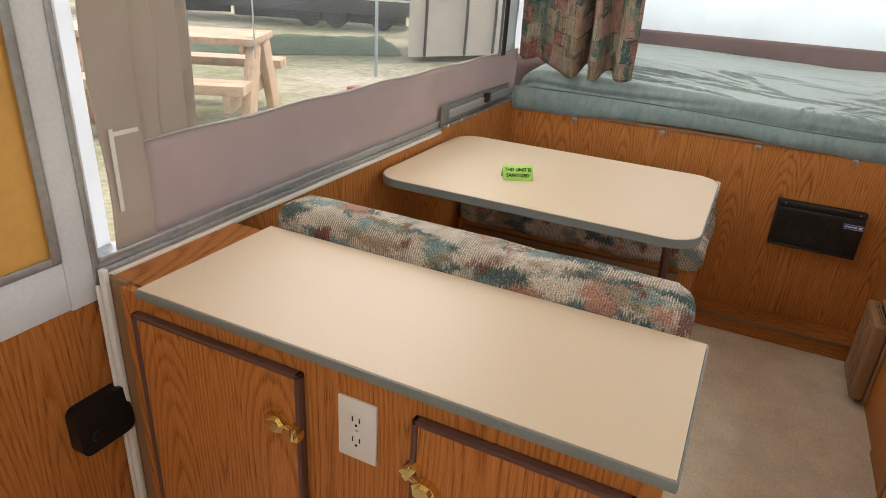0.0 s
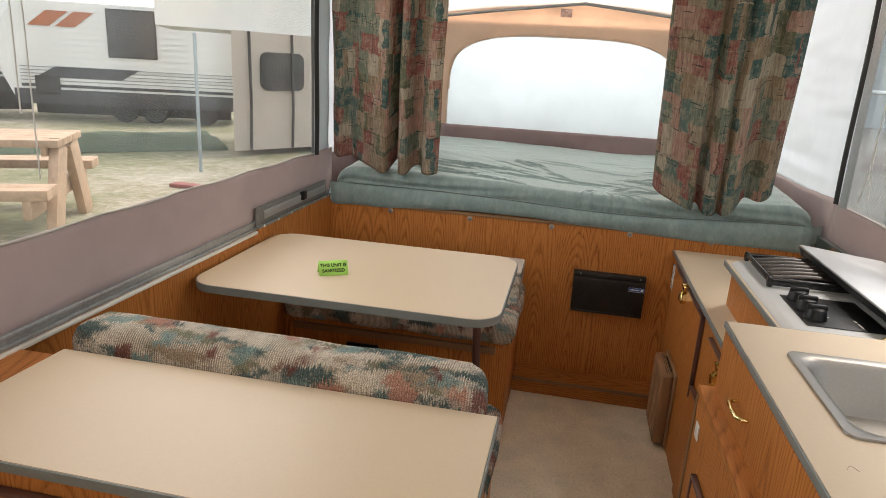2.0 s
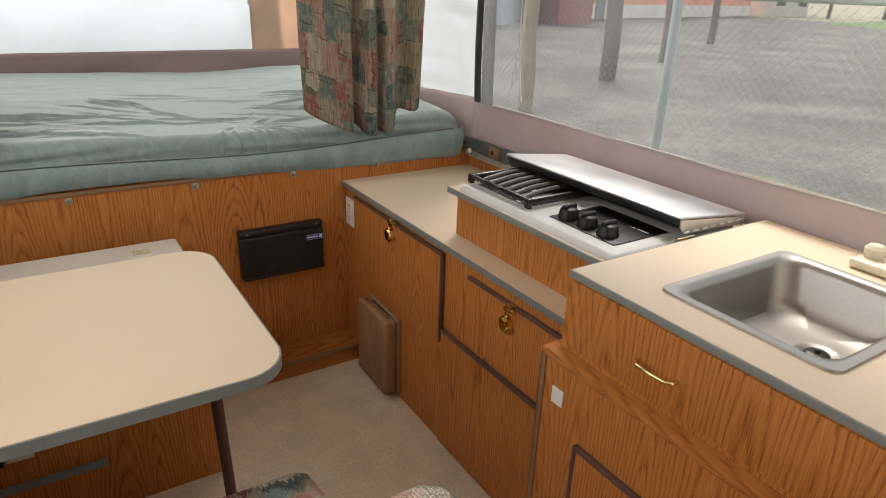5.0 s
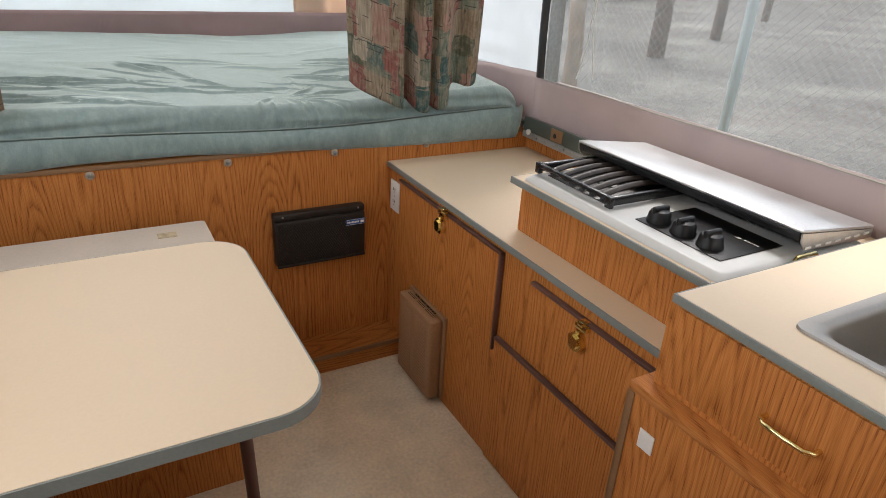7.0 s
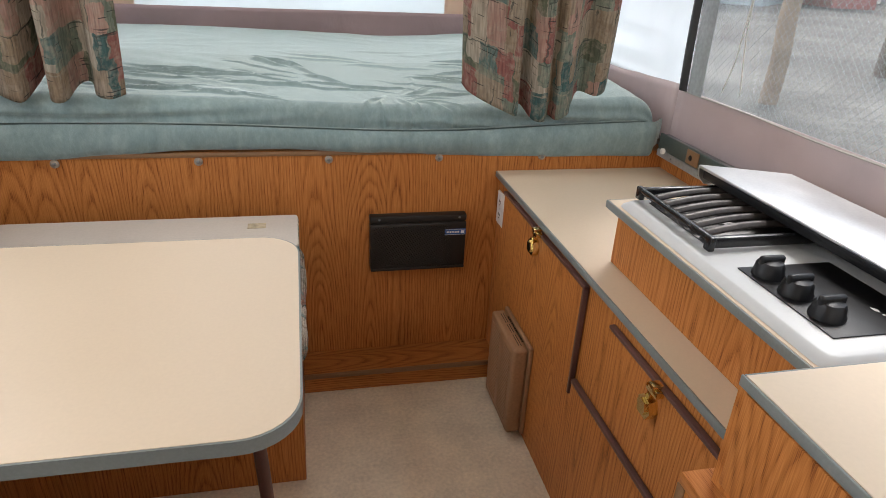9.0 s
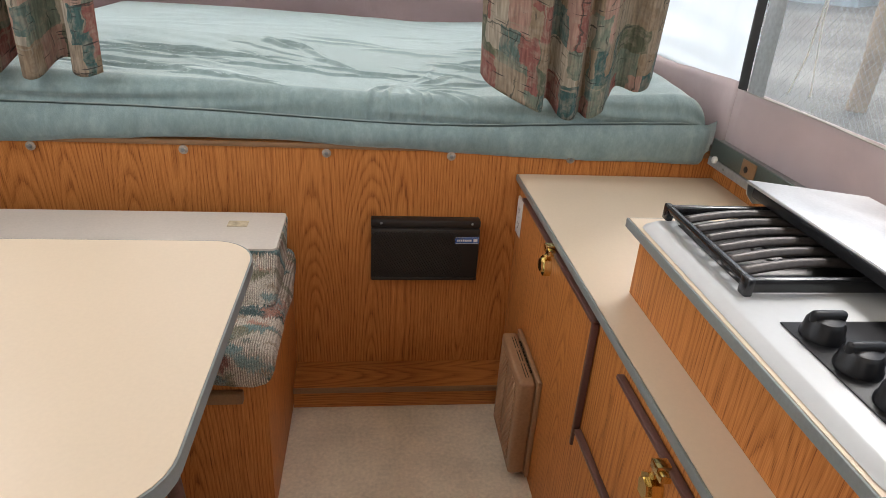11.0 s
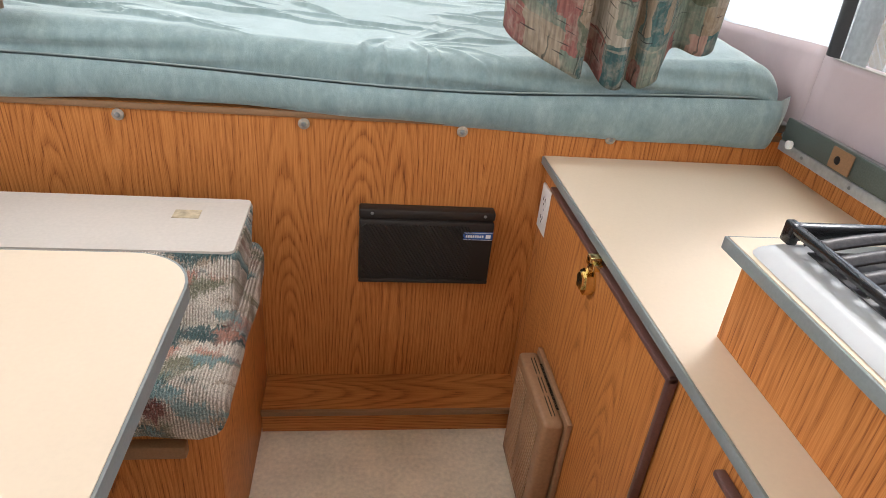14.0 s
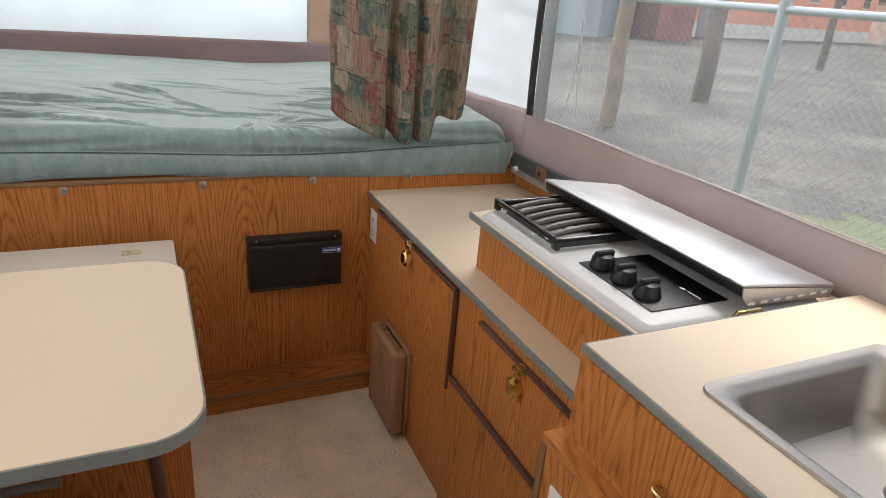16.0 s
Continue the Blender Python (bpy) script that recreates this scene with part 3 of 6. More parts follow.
structure("seam_left", tube(bmesh.new(), [(XL - 0.006, 0.98 + 1.85 * i / 30, 1.040 + 0.003 * math.sin(i)) for i in range(31)], 0.003, 6), SEAM, "stitched seam at the window's lower edge", "trim")
structure("seam_right", tube(bmesh.new(), [(XR + 0.002, 0.1 + 2.85 * i / 30, 0.994 + 0.002 * math.sin(i)) for i in range(31)], 0.003, 6), SEAM, "stitched seam at the window's lower edge", "trim")

CORD = plain("white_cord", (0.62, 0.62, 0.60), 0.8, vary=0.1)
solo("tie_cord", tube(tube(bmesh.new(), [(XR - 0.012, 2.70, 1.6), (XR - 0.014, 2.695, 1.30), (XR - 0.010, 2.715, 1.12), (XR - 0.014, 2.74, 1.03)], 0.0022, 5),
     [(XR - 0.013, 2.698, 1.40), (XR - 0.014, 2.69, 1.20), (XR - 0.012, 2.66, 1.04)], 0.0022, 5), CORD, "thin white cords hanging at the kitchen window", "cord")
for y, z0 in ((1.27, 1.30), (1.30, 1.16)):
    solo("tie_cord", tube(bmesh.new(), [(XL - 0.004, y, 1.8), (XL - 0.003, y + 0.006, 1.5), (XL - 0.004, y + 0.002, z0)], 0.0018, 5), CORD, "thin pale cord hanging at the side window", "cord")

# bunk tent
canvas_strip("tent_side_left_low", side_sheet(XL - 0.05, 3.03, 4.47, 0.80, 1.0, 0.012, 5), 30, 6, PLUM, "plum-brown canvas at the bunk's side")
canvas_strip("tent_side_right_low", lambda u, v: (XR + 0.006 + 0.045 * min(1, u * 4) + min(1, u * 20) * 0.010 * noise.noise(Vector((u * 9, v * 2, 3))), 2.983 + 1.48 * u, 0.80 + (0.208 - 0.035 * min(1, u * 3)) * v), 40, 8, MAUVE,
             "wrinkled mauve-brown canvas at the bunk's side")
canvas_strip("tent_side_left", side_sheet(XL - 0.052, 3.03, 4.47, 0.99, 1.86, 0.012, 5), 30, 20, CANVAS_LIT, "white translucent canvas at the bunk's side")
canvas_strip("tent_side_right", lambda u, v: (XR + 0.066 - 0.05 * max(0.0, 1 - u * 6) + 0.008 * noise.noise(Vector((u * 3, v * 16, 1))), 2.97 + 1.5 * u, 0.965 + 0.95 * v), 40, 50, CANVAS_LIT, "white rippled translucent canvas at the bunk's side")
canvas_strip("tent_end_low", lambda u, v: (-0.11 + 2.31 * u, 4.425 - 0.02 * v + 0.010 * noise.noise(Vector((u * 14, v * 2, 0))), 0.88 + 0.195 * v), 90, 10, PLUM, "plum-brown canvas band under the end window")


def arch(i, n, x0=0.215, x1=1.665, z0=1.066, z1=1.662):
    """Outline of the end window, a wide arch with rounded upper corners."""
    cx, w = (x0 + x1) / 2, (x1 - x0) / 2
    t = i / n * math.tau
    c, s = math.cos(t), math.sin(t)
    if s < 0:
        k = 1 / max(abs(c), abs(s))
        return cx + w * c * k, 1.30 + (1.30 - z0) * s * k
    p = 3.4
    k = (abs(c) ** p + abs(s) ** p) ** (-1 / p)
    return cx + w * c * k, 1.30 + (z1 - 1.30) * s * k - 0.0


def tent_end():
    bm, n = bmesh.new(), 96
    rows = []
    for i in range(n):
        x, z = arch(i, n)
        ox = min(2.10, max(-0.12, 0.925 + (x - 0.925) * 1.48))
        oz = 1.30 + (z - 1.30) * (1.6 if z > 1.30 else 1.06)
        rows.append([bm.verts.new((x + (ox - x) * f, 4.432 + 0.006 * f, z + (oz - z) * f)) for f in (0, 0.06, 0.5, 1)])
    for a, b in zip(rows, rows[1:] + rows[:1]):
        for j in range(3):
            bm.faces.new((a[j], b[j], b[j + 1], a[j + 1]))
    return bm


PEACH = cloth("peach_canvas", (0.66, 0.51, 0.40), 0.5, wrinkle=0.3)
thicken(structure("tent_end", tent_end(), PEACH, "peach-tan canvas end wall with an arched window opening", "canvas wall"), 0.003)
canvas_strip("window_3", lambda u, v: (0.05 + 1.78 * u, 4.446 + 0.008 * noise.noise(Vector((u * 6, v * 4, 2))), 1.03 + 0.70 * v), 40, 20, CANVAS_WHITE, "white translucent covered end window")
structure("window_binding", tube(bmesh.new(), [(arch(i, 64)[0], 4.430, arch(i, 64)[1]) for i in range(0, 33)], 0.008, 6), PEACH, "peach binding round the arched window", "trim")


def canopy(u, v):
    x = -0.11 + 2.31 * u
    ridge = 1.0 - abs(u - 0.5) * 2
    z0 = 1.72 + 0.15 * ridge ** 0.8
    return (x, 4.44 - 1.44 * v, z0 + (2.12 - z0) * v ** 0.8 + 0.006 * noise.noise(Vector((u * 4, v * 4, 0))))


canvas_strip("canopy", canopy, 30, 24, cloth("pale_canopy", (0.84, 0.80, 0.75), 0.85), "pale tan canvas canopy over the bunk")
structure("tent_pole", tube(bmesh.new(), [(-0.10 + 2.3 * i / 40, 4.40, 1.72 + 0.15 * (1 - abs(i / 40 - 0.5) * 2) ** 0.8 - 0.012) for i in range(41)], 0.009, 8), ZIP_GREY, "thin grey bow pole under the canopy", "pole")
solo("care_tag", box(0.905, 0.975, 4.392, 4.396, 1.775, 1.825), plain("printed_tag", (0.62, 0.42, 0.36), 0.7, vary=0.3, grain=90), "small pale sewn-in tag on the canvas", "tag")

# aluminium rails
def rail_bm(x0, x1, y0, y1, z0, z1):
    bm = bmesh.new()
    h = z1 - z0
    rbox(bm, x0, x1, y0, y1, z0, z0 + 0.30 * h, 0.002)
    rbox(bm, x0 + 0.008, x1 - 0.008, y0, y1, z0 + 0.30 * h, z0 + 0.62 * h, 0.001)
    rbox(bm, x0 + 0.003, x1 - 0.003, y0, y1, z0 + 0.62 * h, z1, 0.003)
    return bm


structure("rail_left", rail_bm(XL - 0.045, XL + 0.004, 0.85, 2.995, 0.8185, 0.850), ALU, "grey aluminium rail on the low side wall", "rail")
structure("rail_left_lip", box(XL - 0.002, XL + 0.010, 0.85, 2.25, 0.806, 0.8165, r=0.002), WHITE, "white strip below the rail", "trim")
structure("rail_right", rail_bm(XR - 0.03, XR + 0.03, YB, 2.99, 0.801, 0.842), ALU_DARK, "weathered aluminium rail behind the worktop", "rail")

slide = thing("slide_bracket", (XL, 2.25, 0.82), "aluminium bunk slide bracket with rivets on the rail", "bracket")
part("channel", rbox(box(XL + 0.002, XL + 0.008, 2.245, 2.92, 0.830, 0.905, r=0.002), XL + 0.008, XL + 0.020, 2.245, 2.92, 0.826, 0.836, r=0.002), ALU_DARK, slide)
part("inner_bar", box(XL + 0.008, XL + 0.013, 2.30, 2.90, 0.853, 0.885, r=0.002), ALU, slide)
part("clip", box(XL + 0.008, XL + 0.024, 2.63, 2.67, 0.862, 0.898, r=0.003), BLACK, slide, "black clip")
for k in range(6):
    part("rivet", lathe(bmesh.new(), (XL + 0.0195, 2.28 + 0.12 * k, 0.831), [(0.006, 0), (0.005, 0.003), (0.001, 0.004)], "x", 10), WHITE if k == 0 else ALU, slide)
slide2 = thing("slide_bracket", (XR, 2.45, 0.80), "dark aluminium bunk slide bracket with a round hole", "bracket")
part("channel", box(XR - 0.040, XR - 0.032, 2.36, 2.97, 0.800, 0.852, r=0.002), plain("tarnished_green_aluminium", (0.10, 0.125, 0.11), 0.45, metal=0.4, vary=0.15), slide2, "tarnished greenish channel")
part("lower_strip", box(XR - 0.042, XR - 0.033, 2.36, 2.97, 0.776, 0.7995, r=0.002), ALU, slide2, "aluminium strip")
for y in (2.55, 2.72, 2.88):
    part("screw", lathe(bmesh.new(), (XR - 0.042, y, 0.788), [(0.004, 0), (0.003, -0.002), (0.001, -0.003)], "x", 10), ALU_DARK, slide2)
part("bolt", lathe(bmesh.new(), (XR - 0.0442, 2.776, 0.824), [(0.009, 0), (0.008, -0.001), (0.002, -0.0015)], "x", 12), BLACK, slide2)
part("catch", box(XR - 0.044, XR - 0.0402, 2.735, 2.80, 0.804, 0.848, r=0.002), TAN_TRIM, slide2, "brass-coloured catch plate")
part("roller", lathe(bmesh.new(), (XR - 0.041, 2.93, 0.80), [(0.010, 0), (0.010, -0.008), (0.003, -0.010)], "x", 12), WHITE, slide2)

# ---- the door ----
door = thing("door_1", (XL, 0.5, 0.0), "camper entry door with an oak-print lower panel and amber upper panel", "door")
door["kind"] = "structure"
DX = XL - 0.02
fr = bmesh.new()
rbox(fr, DX - 0.012, DX + 0.012, 0.755, 0.826, 0.752, 2.02, 0.003)
rbox(fr, DX - 0.012, DX + 0.012, 0.14, 0.20, 0.02, 2.02, 0.003)
rbox(fr, DX - 0.011, DX + 0.011, 0.20, 0.755, 0.755, 0.850, 0.003)
rbox(fr, DX - 0.011, DX + 0.011, 0.20, 0.755, 0.02, 0.09, 0.003)
rbox(fr, DX - 0.011, DX + 0.011, 0.20, 0.755, 1.94, 2.02, 0.003)
part("door_frame", fr, ALU_WHITE, door, "pale grey door frame")
part("frame_lip", rbox(rbox(box(DX + 0.0115, DX + 0.017, 0.735, 0.752, 0.852, 1.95, r=0.002), DX + 0.0115, DX + 0.017, 0.20, 0.735, 0.852, 0.868, r=0.002), DX + 0.0115, DX + 0.017, 0.806, 0.818, 0.76, 2.0, r=0.002), ALU, door, "grey glazing bead")
part("lower_panel", box(DX - 0.010, DX + 0.008, 0.195, 0.826, 0.060, 0.754), OAK, door, "oak-print panel")
part("upper_panel", box(DX - 0.006, DX + 0.006, 0.195, 0.760, 0.845, 1.945), YELLOW, door, "amber upper panel")
la = slab(bmesh.new(), round_outline(0.700, 0.815, 0.462, 0.565, 0.018, 4), 0, 0.035)
for v in la.verts:
    v.co = Vector((DX + 0.010 + v.co.z * (0.8 if v.co.y > 0.5 else 1.0), v.co.x, v.co.y))
lat = part("latch_case", la, BLACK, door, "black plastic door latch")
part("latch_knob", lathe(bmesh.new(), (DX + 0.045, 0.735, 0.500), [(0.014, 0), (0.012, 0.006), (0.004, 0.007)], "x", 16), BLACK, lat)
part("latch_tongue", box(DX + 0.016, DX + 0.040, 0.810, 0.850, 0.525, 0.56, r=0.004), BLACK, lat)
solo("label_plate", box(DX + 0.0085, DX + 0.011, 0.48, 0.588, 0.515, 0.61, r=0.001), WHITE, "small white plate on the oak-print door", "plate")
door.location += Vector((0, 0.032, 0.012))
# gasket in translucent canvas, so the light falling on it is imitated by glow
structure("door_gasket", box(XL - 0.044, XL - 0.038, 0.828, 0.905, 0.845, 2.05), CANVAS_LIT, "white gasket strip beside the door, made translucent to look brightly lit", "trim")
structure("door_jamb", rbox(box(XL + 0.005, XL + 0.021, 0.838, 0.849, 0.0, 0.832, r=0.002), XL + 0.001, XL + 0.008, 0.831, 0.8375, 0.0, 0.80, r=0.001), WHITE, "white aluminium door jamb strip", "trim")
structure("door_post", box(XL - 0.02, 0.012, 0.850, 0.862, 0.0, 0.815, r=0.002), TAN_TRIM, "tan aluminium corner post beside the door", "trim")
TAPE = plain("white_tape", (0.8, 0.79, 0.74), 0.6, vary=0.04)
tape = thing("closure_strip", (XL, 0.885, 0.93), "white hook-and-loop strips on the canvas flap", "strip")
part("long_strip", box(XL + 0.007, XL + 0.009, 0.904, 0.912, 0.925, 1.080), TAPE, tape)
part("short_strip", box(XL + 0.007, XL + 0.009, 0.912, 0.965, 1.066, 1.074), TAPE, tape)

# ---- near cabinet with worktop ----


def trimmed_door(parent, axis, at, a0, a1, z0, z1, thick, label, sides="tbfn"):
    """A slab door with a brown plastic edge. axis is the way its face looks: 'y' or 'x' (towards minus)."""
    def b(p0, p1, c0, c1, d0, d1, r=0.0):
        return (c0, c1, p0, p1, d0, d1) if axis == "x" else (p0, p1, c0, c1, d0, d1)
    d = part("door", box(*b(a0 + 0.006, a1 - 0.006, at - thick, at, z0 + 0.006, z1 - 0.006)), OAK, parent, label)
    edge = bmesh.new()
    w, o = 0.010, 0.004
    if "t" in sides:
        rbox(edge, *b(a0, a1, at - thick - o, at - 0.001, z1 - w, z1), r=0.003)
    if "b" in sides:
        rbox(edge, *b(a0, a1, at - thick - o, at - 0.001, z0, z0 + w), r=0.003)
    if "n" in sides:
        rbox(edge, *b(a0, a0 + w, at - thick - o, at - 0.001, z0, z1), r=0.003)
    if "f" in sides:
        rbox(edge, *b(a1 - w, a1, at - thick - o, at - 0.001, z0, z1), r=0.003)
    part("edge_trim", edge, BROWN, d, "brown plastic edge")
    return d


def brass_latch(parent, axis, at, a, z, turn=0):
    """A small brass turn latch: faceted body with a short tongue, and the keeper it hooks into."""
    bm = bmesh.new()
    slab(bm, [(-0.012, -0.022), (0.010, -0.022), (0.018, -0.008), (0.012, 0.010), (-0.004, 0.016), (-0.018, 0.004)], 0.001, 0.015)
    slab(bm, [(-0.008, -0.015), (0.007, -0.015), (0.012, -0.006), (0.008, 0.006), (-0.003, 0.010), (-0.012, 0.002)], 0.0152, 0.020)
    rbox(bm, -0.004, 0.005, 0.008, 0.026, 0.004, 0.012, 0.002)
    keep = bmesh.new()
    rbox(keep, -0.015, 0.015, 0.024, 0.036, 0.0, 0.014, 0.002)
    rbox(keep, -0.006, 0.009, 0.034, 0.044, 0.0, 0.018, 0.002)
    for v in bm.verts:
        v.co.x -= 0.008
    rot = Euler((0, 0, radians(turn))).to_matrix() * (1.25 if axis == "x" else 1.05)
    for mesh in (bm, keep):
        for v in mesh.verts:
            p = rot @ v.co
            v.co = Vector((at - p.z, a - p.x, z + p.y)) if axis == "x" else Vector((a + p.x, at - p.z, z + p.y))
    part("latch", bm, BRASS, parent, "polished brass turn latch")
    part("keeper", keep, BRASS, parent, "brass keeper")


cab = thing("cabinet", (0.52, 0.98, 0.0), "oak-print cabinet with two latched doors beside the entry", "cabinet")
part("front_panel", box(0.012, 0.982, 0.815, 0.830, 0.0, 0.810), OAK, cab)
part("side_panel", box(0.968, 0.982, 0.831, 1.150, 0.0, 0.810), OAK, cab)
part("back_panel", box(0.012, 0.967, 1.136, 1.150, 0.0, 0.810), OAK, cab)
part("side_panel", box(0.012, 0.026, 0.831, 1.135, 0.0, 0.810), OAK, cab)
d1 = trimmed_door(cab, "y", 0.8145, 0.052, 0.428, 0.10, 0.775, 0.014, "oak-print door with brown edges")
brass_latch(d1, "y", 0.800, 0.388, 0.664, turn=-90)
d2 = trimmed_door(cab, "y", 0.8145, 0.632, 0.955, 0.10, 0.775, 0.014, "oak-print door with brown edges")
brass_latch(d2, "y", 0.800, 0.664, 0.668, turn=60)
part("hinge", box(0.957, 0.966, 0.806, 0.8148, 0.62, 0.665, r=0.002), BRASS, cab, "brass hinge")
top1 = thing("worktop", (0.53, 0.98, 0.80), "beige laminate worktop with a grey edge band", "worktop")
part("surface", box(0.074, 0.994, 0.803, 1.157, 0.811, 0.8285), LAMINATE, top1)
eb = bmesh.new()
rbox(eb, 0.072, 0.997, 0.7985, 0.8025, 0.811, 0.828, 0.001)
rbox(eb, 0.9945, 0.998, 0.803, 1.157, 0.811, 0.828, 0.001)
part("edge_band", eb, EDGE, top1, "grey plastic edge band")
structure("ledge", box(XL + 0.001, 0.063, 0.864, 1.185, 0.795, 0.810), OAK_Y, "narrow oak-print ledge between worktop and wall", "trim")


def outlet(x0, x1, y, z0, z1):
    """A duplex outlet on a wall that looks towards minus y."""
    o = thing("power_outlet", ((x0 + x1) / 2, y, z0), "white duplex power outlet on the cabinet front", "outlet")
    part("cover_plate", box(x0, x1, y - 0.006, y, z0, z1, r=0.002), WHITE, o)
    cx = (x0 + x1) / 2
    for cz in (z0 + 0.33 * (z1 - z0), z0 + 0.67 * (z1 - z0)):
        s = part("socket", lathe(bmesh.new(), (cx, y - 0.006, cz), [(0.017, 0), (0.0165, -0.0015), (0.001, -0.0018)], "y", 20), WHITE, o)
        for dx in (-0.0065, 0.0065):
            part("slot", box(cx + dx - 0.001, cx + dx + 0.001, y - 0.0090, y - 0.0079, cz - 0.001, cz + 0.008), BLACK, s)
        part("slot", lathe(bmesh.new(), (cx, y - 0.0079, cz - 0.008), [(0.0025, 0), (0.002, -0.001)], "y", 8), BLACK, s)
    part("screw", lathe(bmesh.new(), (cx, y - 0.006, (z0 + z1) / 2), [(0.003, 0), (0.002, -0.001)], "y", 8), ALU, o)


outlet(0.487, 0.558, 0.8435, 0.643, 0.759)

for ob in (cab, top1):
    ob.location += Vector((-0.008, 0.029, -0.002))

# ---- dinette ----
bench1 = thing("bench", (0.47, 1.45, 0.0), "oak-print dinette bench base behind the cabinet", "bench")
part("base", box(0.0, 0.94, 1.190, 1.76, 0.0, 0.395, r=0.003), OAK, bench1)
solo("seat_cushion", cushion_bm(0.02, 0.955, 1.330, 1.835, 0.396, 0.500, 0.042, seed=3), CUSHION, "woven tapestry seat cushion in teal, rust and cream", "cushion")
solo("back_cushion", cushion_bm(0.055, 0.956, 1.192, 1.330, 0.502, 0.878, 0.050, 0.005, seed=1), CUSHION, "woven tapestry back cushion standing behind the worktop", "cushion")

bench2 = thing("bench", (0.43, 2.73, 0.0), "oak-print dinette bench base against the front wall", "bench")
part("base", box(XL + 0.002, 0.905, 2.475, 2.998, 0.0, 0.398, r=0.003), OAK, bench2)
part("front_rail", box(0.0, 0.855, 2.452, 2.4745, 0.355, 0.383, r=0.004), TAN_TRIM, bench2, "tan wooden rail")
part("drawer_pull", box(0.02, 0.60, 2.455, 2.4745, 0.166, 0.184, r=0.004), EDGE, bench2, "grey pull bar")
part("black_box", box(0.235, 0.372, 2.458, 2.4745, 0.255, 0.318, r=0.003), BLACK, bench2, "black plastic box")
solo("switch_plate", box(0.378, 0.44, 2.464, 2.4742, 0.258, 0.296, r=0.002), WHITE, "white plate on the bench front", "plate")
solo("seat_cushion", cushion_bm(XL + 0.01, 0.925, 2.432, 2.97, 0.400, 0.515, 0.040, seed=8), CUSHION, "woven tapestry seat cushion, cream with rust streaks", "cushion")
bc = thing("back_cushion", (0.43, 2.76, 0.516), "tapestry cushion lying with its off-white vinyl back upward", "cushion")


def lean(bm):
    for v in bm.verts:
        v.co.y += (v.co.z - 0.515) * 0.55
    return bm


part("fabric", lean(cushion_bm(XL + 0.01, 0.915, 2.605, 2.835, 0.514, 0.632, 0.011, 0.003, cuts=30, seed=12)), CUSHION, bc)
vb = bmesh.new()
slab(vb, round_outline(XL + 0.018, 0.9125, 2.674, 2.893, 0.012, 4), 0.629, 0.6345)
part("vinyl_back", vb, VINYL_WHITE, bc, "off-white vinyl backing")
part("patch", box(0.775, 0.825, 2.80, 2.835, 0.6347, 0.6358), plain("glue_patch", (0.55, 0.46, 0.30), 0.6, vary=0.25, grain=80), bc, "yellowed glue patch")

table = thing("dinette_table", (0.45, 2.04, 0.0), "beige laminate dinette table with rounded corners on a folding leg", "table")
part("tabletop", slab(bmesh.new(), round_outline(XL + 0.012, 0.917, 1.780, 2.433, 0.085), 0.7465, 0.770), LAMINATE, table)
ro, ri = round_outline(XL + 0.009, 0.9205, 1.7765, 2.4365, 0.088), round_outline(XL + 0.0125, 0.9165, 1.7805, 2.4325, 0.085)
eb = bmesh.new()
for i in range(len(ro)):
    j = (i + 1) % len(ro)
    o0, o1, i0, i1 = ro[i], ro[j], ri[i], ri[j]
    if math.dist(o0, o1) < 1e-6:
        continue
    q = [eb.verts.new((*p, z)) for p, z in ((o0, 0.7455), (o1, 0.7455), (o1, 0.769), (o0, 0.769), (i0, 0.7455), (i1, 0.7455), (i1, 0.769), (i0, 0.769))]
    for f in ((0, 1, 2, 3), (3, 2, 6, 7), (1, 0, 4, 5)):
        eb.faces.new([q[k] for k in f])
bmesh.ops.remove_doubles(eb, verts=eb.verts[:], dist=1e-5)
part("edge_band", eb, EDGE, table, "grey edge band")
LEG_TOP, LEG_FOOT = (0.822, 2.05, 0.746), (0.850, 2.09, 0.0)
part("leg", tube(bmesh.new(), [LEG_TOP, LEG_FOOT], 0.013, 12), BROWN, table, "brown metal leg")
part("leg_bracket", box(LEG_TOP[0] - 0.025, LEG_TOP[0] + 0.025, LEG_TOP[1] - 0.03, LEG_TOP[1] + 0.03, 0.735, 0.7460, r=0.003), BROWN, table, "brown hinge bracket")
part("wall_clip", box(XL + 0.002, XL + 0.012, 1.86, 2.34, 0.720, 0.748), ALU, table)

card = thing("tent_card", (0.325, 2.02, 0.770), "folded lime green paper card with black lettering on the table", "sign")
ax = Vector((0.86, 0.51, 0)).normalized()
nx = Vector((-0.51, 0.86, 0)).normalized()
cc = Vector((0.343, 2.018, 0.7702))


def card_face(s):
    bm = bmesh.new()
    a, b = cc - ax * 0.047, cc + ax * 0.047
    lo, hi = nx * (s * 0.024), Vector((0, 0, 0.044))
    vs = [bm.verts.new(p) for p in (a + lo, b + lo, b + hi, a + hi)]
    bm.faces.new(vs)
    return bm


for s, nm in ((-1, "front_leaf"), (1, "back_leaf")):
    leaf = thicken(part(nm, card_face(s), GREEN_CARD, card), 0.0006)
    if s == -1:
        lf = leaf
up = (Vector((0, 0, 0.044)) + nx * 0.024).normalized()
nrm = ax.cross(up)
mid = cc - nx * 0.012 + Vector((0, 0, 0.022)) + nrm * 0.0012
mrot = Matrix((ax, up, nrm)).transposed().to_4x4()
letters("THIS UNIT IS", 0.0150, INK, card, Matrix.Translation(mid + up * 0.009) @ mrot)
letters("SANITIZED", 0.0150, INK, card, Matrix.Translation(mid - up * 0.009) @ mrot)

